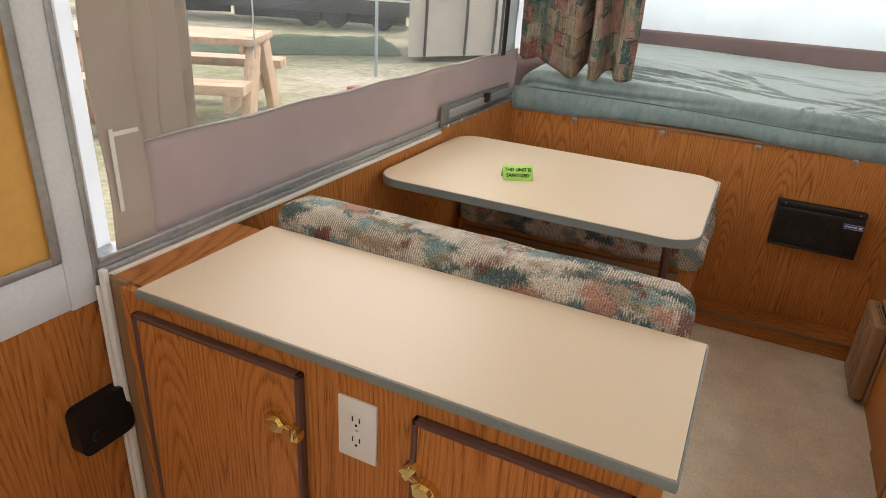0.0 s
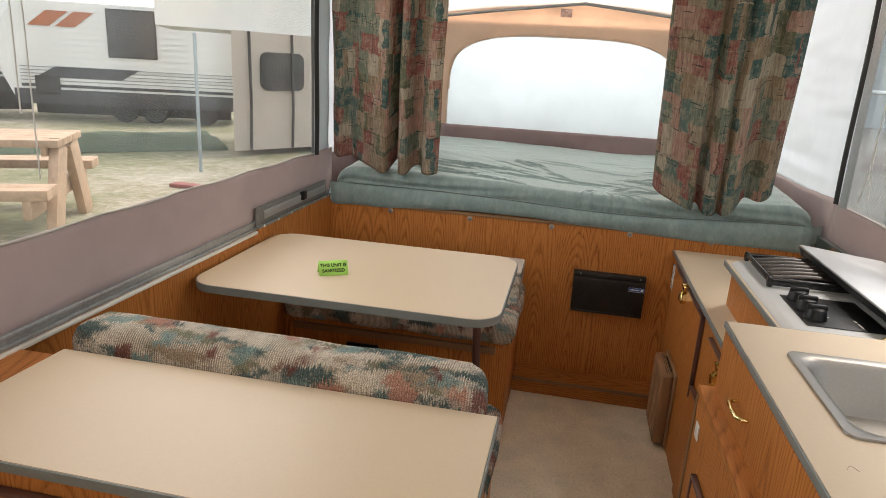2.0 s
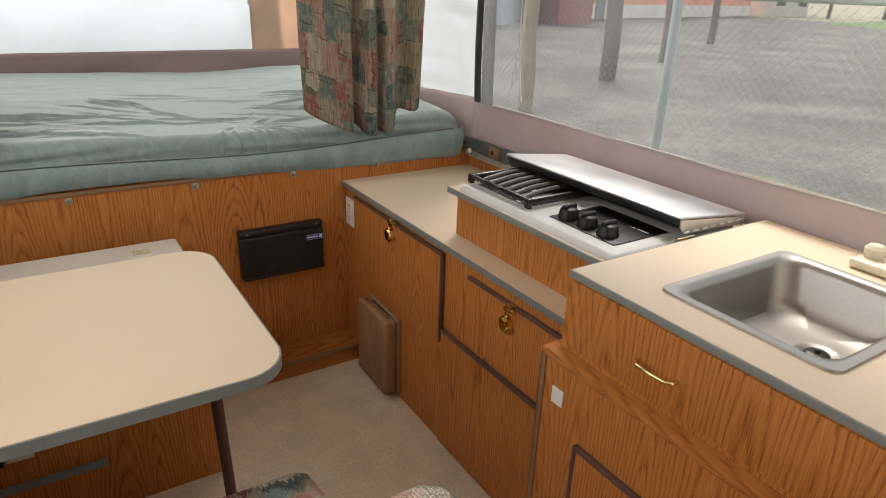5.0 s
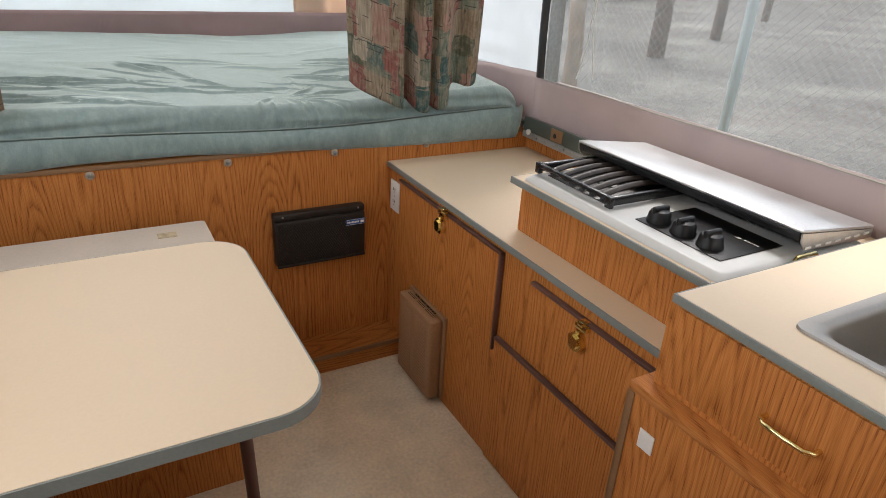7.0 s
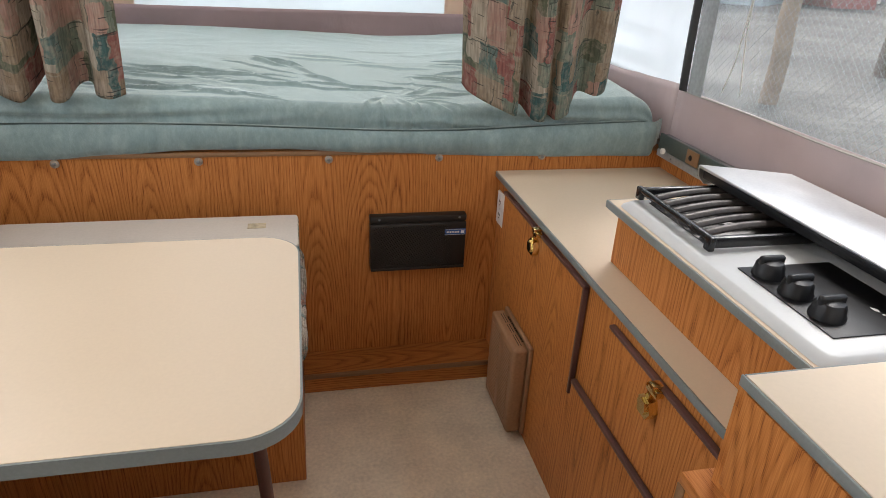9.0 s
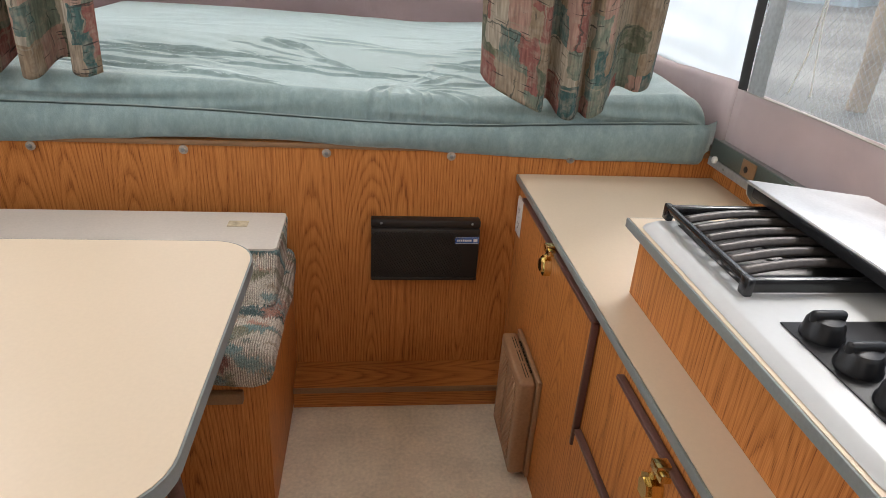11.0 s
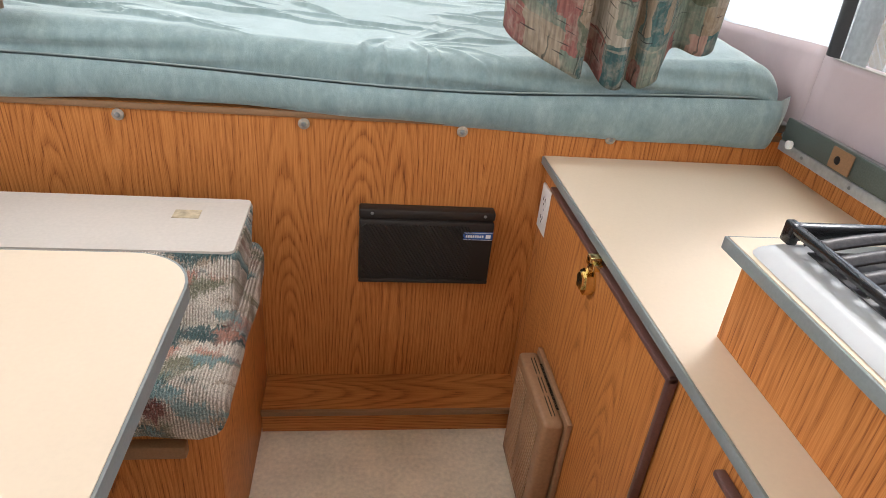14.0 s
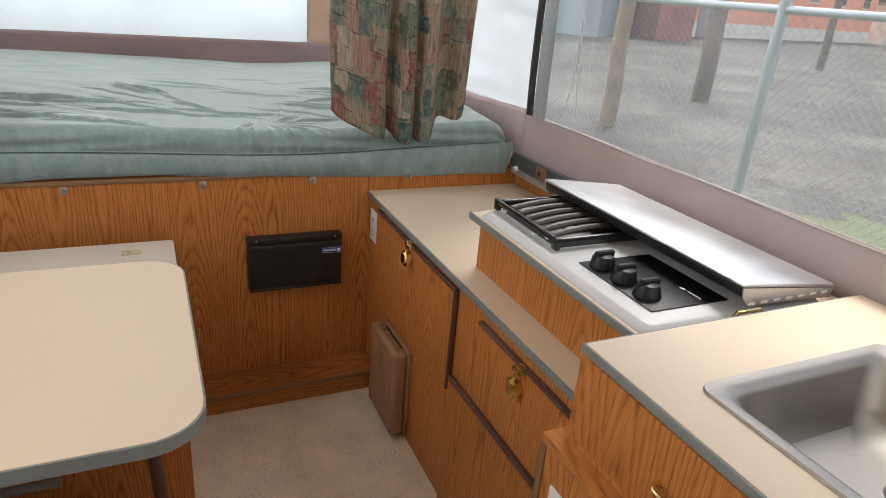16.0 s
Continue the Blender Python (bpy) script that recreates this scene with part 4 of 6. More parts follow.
# ---- front wall fittings ----
step = thing("step_ledge", (1.21, 2.92, 0.0), "oak-print ledge with a tan nosing at the foot of the wall", "ledge")
part("tread", box(0.907, 1.565, 2.866, 2.998, 0.0, 0.074), OAK_X, step)
part("nosing", box(0.907, 1.565, 2.855, 2.8655, 0.060, 0.076, r=0.003), TAN_TRIM, step, "tan nosing")
SNAP = plain("worn_snap_plastic", (0.36, 0.30, 0.235), 0.55, grain=150, vary=0.2)
for x in (0.255, 0.637, 1.013, 1.357, 1.70):
    s = thing("snap_button", (x, 2.995, 0.766), "worn round metal snap fastener on the panel", "snap", "row of snaps under the bunk")
    part("washer", lathe(bmesh.new(), (x, YF - 0.006, 0.771), [(0.0125, 0), (0.012, -0.003), (0.009, -0.005)], "y", 18), SNAP, s)
    part("stud", lathe(bmesh.new(), (x, YF - 0.011, 0.771), [(0.006, 0), (0.005, -0.003), (0.002, -0.004)], "y", 12), ALU_DARK, s)

conv = thing("power_converter", (1.297, 2.98, 0.388), "dark brown ribbed plastic power converter cover on the wall", "converter")
part("housing", box(1.136, 1.452, 2.957, 2.999, 0.404, 0.566, r=0.006), CHARCOAL, conv)
part("upper_flange", box(1.135, 1.453, 2.964, 2.999, 0.5665, 0.590, r=0.005), CHARCOAL, conv)
ribs = bmesh.new()
RX0, RX1, RZ0, RZ1, LEAN = 1.144, 1.402, 0.418, 0.556, 0.085
for k in range(44):
    x = RX0 - LEAN + k * 0.0082
    t0, t1 = max(0.0, (RX0 - x) / LEAN), min(1.0, (RX1 - x) / LEAN)
    if t1 - t0 > 0.08:
        tube(ribs, [(x + LEAN * t, 2.9575, RZ1 - (RZ1 - RZ0) * t) for t in (t0, t1)], 0.0036, 5)
part("ribs", ribs, CHARCOAL, conv, "diagonal moulded ribs")
bg = part("badge", box(1.379, 1.450, 2.9545, 2.9575, 0.522, 0.543, r=0.001), BLUE, conv, "small blue badge")
bars = bmesh.new()
for k in range(8):
    rbox(bars, 1.385 + 0.0055 * k, 1.3888 + 0.0055 * k, 2.9538, 2.9546, 0.5295, 0.5355)
rbox(bars, 1.433, 1.4445, 2.9538, 2.9546, 0.528, 0.537)
for z in (0.5232, 0.5410):
    rbox(bars, 1.381, 1.448, 2.9538, 2.9546, z, z + 0.0008)
part("badge_marks", bars, WHITE, bg)
for x in (1.165, 1.428):
    part("screw", lathe(bmesh.new(), (x, 2.964, 0.580), [(0.004, 0), (0.003, -0.002), (0.001, -0.003)], "y", 10), ALU_DARK, conv)
part("lip", box(1.137, 1.451, 2.952, 2.958, 0.401, 0.411, r=0.003), CHARCOAL, conv)

conv.location.z -= 0.003

# ---- kitchen: low cabinet under the bunk end ----
low = thing("cabinet", (1.85, 2.33, 0.0), "low oak-print cabinet with latched doors under a beige worktop", "cabinet")
part("front_panel", box(1.566, 1.580, 1.668, 2.998, 0.0, 0.703), OAK, low)
part("side_panel", box(1.581, 2.138, 2.984, 2.998, 0.0, 0.703), OAK, low)
part("side_panel", box(1.581, 2.138, 1.668, 1.682, 0.0, 0.703), OAK, low)
d = trimmed_door(low, "x", 1.5655, 2.268, 2.902, 0.385, 0.688, 0.012, "oak-print cabinet door", "tn")
brass_latch(d, "x", 1.5535, 2.575, 0.648, turn=0)
d = trimmed_door(low, "x", 1.5655, 1.70, 2.132, 0.450, 0.672, 0.012, "oak-print drop-down flap", "t")
brass_latch(d, "x", 1.5535, 1.925, 0.622, turn=0)
lp = part("lower_panel", box(1.553, 1.5655, 1.70, 2.262, 0.012, 0.425), OAK, low, "oak-print access panel")
part("panel_edge", box(1.549, 1.5645, 1.70, 2.262, 0.426, 0.437, r=0.003), BROWN, lp, "brown plastic edge")
top2 = thing("worktop", (1.85, 2.33, 0.70), "low beige laminate worktop beside the bunk", "worktop")
part("surface", box(1.554, 2.138, 1.668, 2.997, 0.704, 0.7225), LAMINATE, top2)
part("edge_band", box(1.549, 1.5535, 1.668, 2.997, 0.7045, 0.722, r=0.001), EDGE, top2, "grey edge band")
sw = thing("power_outlet", (1.56, 2.95, 0.55), "white duplex power outlet on the low cabinet front", "outlet")
part("cover_plate", box(1.559, 1.5655, 2.915, 2.985, 0.552, 0.662, r=0.002), WHITE, sw)
for cz in (0.585, 0.630):
    so = part("socket", lathe(bmesh.new(), (1.559, 2.95, cz), [(0.017, 0), (0.0165, -0.0012), (0.001, -0.0015)], "x", 20), WHITE, sw)
    for dy in (-0.0065, 0.0065):
        part("slot", box(1.5567, 1.5576, 2.95 + dy - 0.001, 2.95 + dy + 0.001, cz - 0.001, cz + 0.008), BLACK, so)
    part("slot", lathe(bmesh.new(), (1.5576, 2.95, cz - 0.008), [(0.0025, 0), (0.002, -0.001)], "x", 8), BLACK, so)
part("screw", lathe(bmesh.new(), (1.559, 2.95, 0.6075), [(0.003, 0), (0.002, -0.001)], "x", 8), ALU, sw)

# tan vent cover
vent = thing("furnace_vent", (1.54, 2.665, 0.02), "tan moulded plastic furnace vent cover low on the cabinet", "vent")
part("cover", box(1.508, 1.5528, 2.548, 2.785, 0.022, 0.325, r=0.010, seg=3), TAN_PLASTIC, vent)
for k in range(22):
    z = 0.052 + k * 0.0115
    part("louvre", box(1.5045, 1.5085, 2.575, 2.655, z, z + 0.006, r=0.0015, seg=1), TAN_PLASTIC, vent)
    part("louvre", box(1.5045, 1.5085, 2.680, 2.760, z, z + 0.006, r=0.0015, seg=1), TAN_PLASTIC, vent)
part("flange", box(1.5535, 1.5655, 2.542, 2.792, 0.016, 0.332, r=0.003), TAN_PLASTIC, vent)
mvent = Matrix(((0, 1, 0), (-1, 0, 0), (0, 0, 1))).to_4x4()
letters("INSTRUCTIONS ARE INSIDE OF DOOR", 0.0085, INK, vent, Matrix.Translation((1.548, 2.665, 0.3256)) @ mvent)
lines = bmesh.new()
for y, w in ((2.575, 0.06), (2.645, 0.05), (2.705, 0.055)):
    for x in (1.530, 1.537):
        rbox(lines, x, x + 0.0018, y, y + w, 0.3250, 0.3256)
part("printed_lines", lines, INK, vent, "small printed warning lines")

# ---- kitchen: raised stove ----
riser = thing("stove_cabinet", (1.88, 1.99, 0.73), "oak-print riser box under the stove top", "cabinet")
part("front_panel", box(1.632, 1.645, 1.668, 2.318, 0.7235, 0.853), OAK, riser)
part("side_panel", box(1.646, 2.138, 2.305, 2.318, 0.7235, 0.853), OAK, riser)
top3 = thing("worktop", (1.87, 2.0, 0.848), "beige laminate stove top slab with a grey edge band", "worktop")
part("surface", box(1.610, 2.138, 1.645, 2.333, 0.854, 0.8725), LAMINATE, top3)
eb = bmesh.new()
rbox(eb, 1.6055, 1.6095, 1.645, 2.337, 0.8545, 0.872, 0.001)
rbox(eb, 1.610, 2.138, 2.3335, 2.337, 0.8545, 0.872, 0.001)
part("edge_band", eb, EDGE, top3, "grey edge band")

stove = thing("gas_stove", (1.84, 1.98, 0.878), "white enamel two-burner gas stove with its steel lid ajar", "stove")
tr = bmesh.new()
levels = ((0.0, 0.8785, 0.022), (0.002, 0.8825, 0.022), (0.012, 0.8915, 0.024), (0.016, 0.8928, 0.024))
rings = [[tr.verts.new((x, y, z)) for x, y in round_outline(1.619 + i, 2.075 - i, 1.668 + i, 2.300 - i, r, 6)] for i, z, r in levels]
for a, c in zip(rings, rings[1:]):
    for i in range(len(a)):
        j = (i + 1) % len(a)
        tr.faces.new((a[i], a[j], c[j], c[i]))
tr.faces.new(rings[-1])
tr.faces.new(rings[0][::-1])
part("tray", tr, ENAMEL, stove)
part("burner_well", box(1.672, 2.02, 2.040, 2.262, 0.8932, 0.8955, r=0.001), BURNER, stove, "stained dark burner well")
bu = bmesh.new()
lathe(bu, (1.80, 2.15, 0.8955), [(0.050, 0), (0.048, 0.004), (0.035, 0.007), (0.033, 0.010), (0.005, 0.011)], "z", 24)
part("burner", bu, BURNER, stove, "burner head")
gr = bmesh.new()
for x in (1.664, 1.955):
    rbox(gr, x - 0.006, x + 0.006, 2.020, 2.294, 0.908, 0.921, 0.004)
for y in (2.024, 2.290):
    rbox(gr, 1.658, 1.961, y - 0.006, y + 0.006, 0.897, 0.920, 0.004)
for x in (1.664, 1.955):
    for y in (2.024, 2.290):
        rbox(gr, x - 0.0065, x + 0.0065, y - 0.010, y + 0.010, 0.893, 0.9215, 0.003)
part("grate_frame", gr, plain("black_gloss_enamel", (0.012, 0.012, 0.013), 0.22, grain=120, vary=0.15, bumpy=0.1), stove, "black enamelled grate frame")
for k in range(6):
    y = 2.066 + k * 0.0375
    gb = sheet(14, 8, lambda p, q: (1.666 + 0.287 * p, y + 0.013 * math.sin(p * math.pi) - 0.011 + 0.022 * q, 0.903 + 0.011 * math.sin(p * math.pi) + 0.008 * math.sin(q * math.pi)))
    thicken(part("grate_bar", gb, IRON, stove, "burnt iron grate bar"), 0.003)
pn = part("control_panel", box(1.672, 1.86, 1.722, 1.948, 0.8932, 0.8955, r=0.001), BLACK, stove, "black control panel")
mk = bmesh.new()
slab(mk, [(1.800, 1.792), (1.807, 1.784), (1.804, 1.776), (1.799, 1.782)], 0.8956, 0.8962)
for k in range(5):
    rbox(mk, 1.802, 1.806, 1.765 - 0.007 * k, 1.770 - 0.007 * k, 0.8956, 0.8962)
part("panel_mark", mk, WHITE, pn, "small white printed mark")
for y in (1.915, 1.847, 1.778):
    kb = lathe(bmesh.new(), (1.708, y, 0.8956), [(0.027, 0), (0.027, 0.005), (0.025, 0.009), (0.0235, 0.020), (0.020, 0.0255), (0.012, 0.028), (0.002, 0.029)], "z", 28)
    rbox(kb, 1.685, 1.732, y - 0.006, y + 0.006, 0.914, 0.932, 0.005, 3)
    part("knob", kb, BLACK, stove, "black control knob")
    part("dial_mark", box(1.738, 1.746, y + 0.016, y + 0.018, 0.8956, 0.8962), WHITE, pn)
LID0, LID1 = 0.954, 0.925


def lid_bm(inset, z_off, th):
    bm = bmesh.new()
    rbox(bm, 1.828 + inset, 2.085, 1.672 + inset, 2.342 - inset, 0, th, 0.004)
    for v in bm.verts:
        v.co.z += LID0 + z_off + (LID1 - LID0) * (v.co.x - 1.828) / 0.257
    return bm


lid = part("lid", lid_bm(0.0, -0.008, 0.008), LID_STEEL, stove, "bright steel stove lid")
part("lid_liner", lid_bm(0.010, -0.030, 0.021), BLACK, lid, "dark underside")
def lid_at(x):
    return LID0 - 0.0085 + (LID1 - LID0) * (x - 1.828) / 0.257


for y in (1.6725, 2.3385):
    fl = bmesh.new()
    rim = [(1.830, lid_at(1.830)), (2.083, lid_at(2.083)), (2.083, lid_at(2.083) - 0.020), (1.850, lid_at(1.850) - 0.036), (1.834, lid_at(1.834) - 0.020)]
    near, far = [[fl.verts.new((x, y + d, z)) for x, z in rim] for d in (0.0, 0.003)]
    fl.faces.new(near)
    fl.faces.new(far[::-1])
    for k in range(len(rim)):
        fl.faces.new((near[k], far[k], far[(k + 1) % len(rim)], near[(k + 1) % len(rim)]))
    part("lid_flange", fl, LID_STEEL, lid, "folded steel rim of the lid")
for x, y in ((1.855, 2.300), (1.845, 1.662)):
    part("clip", tube(bmesh.new(), [(x - 0.035, y, 0.896), (x - 0.028, y, 0.903), (x + 0.028, y, 0.903), (x + 0.035, y, 0.896)], 0.004, 8), BRASS, stove, "brass-coloured spring clip")
hl = bmesh.new()
for k in range(7):
    rbox(hl, 1.85 + k * 0.033, 1.868 + k * 0.033, 1.6705, 1.6718, 0.909, 0.914)
part("lid_slots", hl, WHITE, lid)

stove.location += Vector((-0.003, 0.003, -0.005))

# ---- kitchen: sink cabinet ----
sc = thing("sink_cabinet", (1.80, 1.0, 0.0), "oak-print sink cabinet with a drawer and a stepped lower door", "cabinet")
part("lower_front_panel", box(1.447, 1.460, 0.36, 1.6655, 0.0, 0.700), OAK, sc)
part("lower_side_panel", box(1.461, 2.138, 1.652, 1.6655, 0.0, 0.700), OAK, sc)
part("upper_front_panel", box(1.477, 1.500, 0.36, 1.645, 0.7215, 0.888), OAK, sc)
part("upper_side_panel", box(1.501, 2.138, 1.632, 1.644, 0.7215, 0.888), OAK, sc)
part("ledge", rbox(box(1.444, 1.530, 0.36, 1.6675, 0.7005, 0.7205, r=0.002), 1.531, 2.138, 1.630, 1.6675, 0.7005, 0.7205, r=0.001), OAK_Y, sc)
part("corner_strip", rbox(box(1.4435, 1.4468, 1.652, 1.669, 0.0, 0.700, r=0.001), 1.4435, 1.49, 1.6660, 1.6675, 0.0, 0.700), TAN_TRIM, sc, "tan corner strip")
dr = part("drawer_front", box(1.4735, 1.4765, 0.80, 1.628, 0.734, 0.884, r=0.001), OAK, sc, "oak-print drawer front")
part("handle", tube(bmesh.new(), [(1.4735, 1.435, 0.803), (1.461, 1.435, 0.803), (1.452, 1.425, 0.803), (1.450, 1.393, 0.803), (1.452, 1.361, 0.803), (1.461, 1.351, 0.803), (1.4735, 1.351, 0.803)], 0.0045, 10), BRASS, dr, "brass bar handle")
d = trimmed_door(sc, "x", 1.4465, 0.62, 1.534, 0.08, 0.552, 0.012, "oak-print lower door", "tf")
top4 = thing("worktop", (1.80, 1.0, 0.877), "beige laminate sink worktop with a grey edge band and scratches", "worktop")
sf = bmesh.new()
HX0, HX1, HY0, HY1 = 1.578, 1.952, 1.165, 1.468
for z in (0.889, 0.9055):
    xs, ys = (1.4745, HX0, HX1, 2.138), (0.36, HY0, HY1, 1.636)
    g = [[sf.verts.new((x, y, z)) for y in ys] for x in xs]
    for i in range(3):
        for j in range(3):
            if (i, j) != (1, 1):
                sf.faces.new((g[i][j], g[i + 1][j], g[i + 1][j + 1], g[i][j + 1]))
    if z < 0.9:
        under = g
for i, j, k, m in [(i, 0, i + 1, 0) for i in range(3)] + [(3, j, 3, j + 1) for j in range(3)] + [(i + 1, 3, i, 3) for i in range(3)] + [(0, j + 1, 0, j) for j in range(3)] + [(1, 1, 2, 1), (2, 1, 2, 2), (2, 2, 1, 2), (1, 2, 1, 1)]:
    sf.faces.new((under[i][j], under[k][m], g[k][m], g[i][j]))
part("surface", sf, LAMINATE, top4)
eb = bmesh.new()
rbox(eb, 1.470, 1.474, 0.36, 1.640, 0.8895, 0.905, 0.001)
rbox(eb, 1.4745, 2.138, 1.6365, 1.640, 0.8895, 0.905, 0.001)
part("edge_band", eb, EDGE, top4, "grey edge band")
solo("plate", box(1.4390, 1.4418, 1.603, 1.637, 0.600, 0.640, r=0.001), WHITE, "small white plate on the oak-print cabinet", "plate")

sink = thing("sink", (1.765, 1.316, 0.76), "brushed steel single-bowl sink set in the worktop", "sink")
loops = [(0.0, 0.9060, 0.022), (0.001, 0.9105, 0.022), (0.016, 0.9105, 0.030), (0.024, 0.9065, 0.045), (0.030, 0.895, 0.052), (0.040, 0.828, 0.056), (0.056, 0.806, 0.06), (0.095, 0.797, 0.06)]
bs, rings = bmesh.new(), []
for inset, z, r in loops:
    rings.append([bs.verts.new((x, y, z)) for x, y in round_outline(1.558 + inset, 1.972 - inset, 1.145 + inset, 1.488 - inset, r, 8)])
for a, b in zip(rings, rings[1:]):
    for i in range(len(a)):
        j = (i + 1) % len(a)
        bs.faces.new((a[i], a[j], b[j], b[i]))
bs.faces.new(rings[-1])
part("basin", bs, STEEL, sink)
dn = lathe(bmesh.new(), (1.80, 1.285, 0.797), [(0.042, 0.0), (0.040, 0.004), (0.030, 0.003), (0.026, 0.001), (0.002, 0.001)], "z", 28)
dz = part("drain_ring", dn, STEEL, sink)
part("strainer", lathe(bmesh.new(), (1.80, 1.285, 0.7982), [(0.024, 0), (0.020, 0.003), (0.006, 0.003), (0.005, 0.010), (0.001, 0.011)], "z", 20), IRON, dz, "dark drain strainer")

fc = thing("faucet", (2.03, 1.31, 0.906), "ivory plastic faucet with a chrome spout on the worktop", "faucet")
part("base", box(1.988, 2.066, 1.215, 1.405, 0.906, 0.928, r=0.010, seg=3), IVORY, fc)
part("spout", tube(bmesh.new(), [(2.03, 1.31, 0.925), (2.03, 1.31, 0.965), (2.015, 1.305, 0.985), (1.97, 1.295, 0.990), (1.91, 1.283, 0.978), (1.895, 1.280, 0.962)], 0.009, 12), CHROME, fc, "chrome spout")
for y in (1.245, 1.378):
    part("tap_handle", lathe(bmesh.new(), (2.035, y, 0.926), [(0.016, 0), (0.020, 0.008), (0.021, 0.022), (0.014, 0.030), (0.002, 0.031)], "z", 14), IVORY, fc)
HAIR = plain("dark_scratch", (0.30, 0.22, 0.14), 0.6)
solo("scratch", tube(bmesh.new(), [(1.515 + 0.004 * i, 1.055 + 0.012 * math.sin(i * 0.8), 0.9062) for i in range(5)], 0.0004, 5), HAIR, "fine dark scratch in the laminate", "scratch")

for ob in (sc, top4, sink, fc):
    ob.location += Vector((-0.005, 0.013, -0.004))
fc.location += Vector((0.025, -0.035, 0))

# ---- bunk ----
structure("bunk_deck", box(XL - 0.05, XR + 0.04, YF + 0.027, 4.42, 0.785, 0.815), ALU_DARK, "bunk deck under the mattress", "deck")


def seam_height(x):
    """Height of the seam between mattress and skirt."""
    return 0.887 - 0.028 * math.exp(-((x - 1.3) / 0.5) ** 2)


def skirt(u, v):
    x = -0.085 + 2.225 * u
    low = 0.777 + 0.030 * math.exp(-((x - 0.75) / 0.45) ** 2) - 0.014 * max(0, x - 1.2) + 0.004 * noise.noise(Vector((x * 6, 0, 0)))
    hi = seam_height(x) - 0.003
    z = low + (hi - low) * v
    bulge = math.sin(min(1, v * 1.05) * math.pi) ** 0.6
    end = min(1.0, min(u, 1 - u) * 40)
    return (x, 2.994 + 0.05 * (1 - end) - 0.016 * bulge * end - 0.006 * noise.noise(Vector((x * 5, z * 16, 1))), z)


RNG = random.Random(12)


def crease_set():
    """Folds of the cover as (x, y, heading, half length, width, height): long ones along the front, slanted ones behind, a fan where it is pulled."""
    rows = []
    for k in range(15):
        rows.append((RNG.uniform(0.40, 1.15), 3.085 + 0.019 * k + RNG.gauss(0, 0.012), RNG.gauss(-0.10, 0.05), RNG.uniform(0.15, 0.40), RNG.uniform(0.0045, 0.008), RNG.uniform(0.003, 0.008)))
    for k in range(7):
        rows.append((RNG.uniform(0.78, 1.12), RNG.uniform(3.25, 3.55), RNG.uniform(-0.95, -0.5), RNG.uniform(0.08, 0.17), RNG.uniform(0.006, 0.009), RNG.uniform(0.005, 0.009)))
    for k in range(13):
        a = -2.3 + 0.30 * k + RNG.uniform(-0.1, 0.1)
        d = RNG.uniform(0.06, 0.20)
        rows.append((1.24 + d * math.cos(a), 3.13 + 0.8 * d * math.sin(a), a + RNG.uniform(-0.25, 0.25), d * 0.8, RNG.uniform(0.005, 0.008), RNG.uniform(0.002, 0.007)))
    for k in range(9):
        rows.append((RNG.uniform(1.30, 1.75), RNG.uniform(3.15, 3.60), RNG.uniform(-0.7, 0.15), RNG.uniform(0.08, 0.22), RNG.uniform(0.006, 0.010), RNG.uniform(0.004, 0.008)))
    for k in range(12):
        rows.append((RNG.uniform(0.3, 1.7), RNG.uniform(3.10, 3.9), RNG.uniform(-0.6, 0.4), RNG.uniform(0.10, 0.25), RNG.uniform(0.012, 0.020), RNG.uniform(0.002, 0.005)))
    return rows


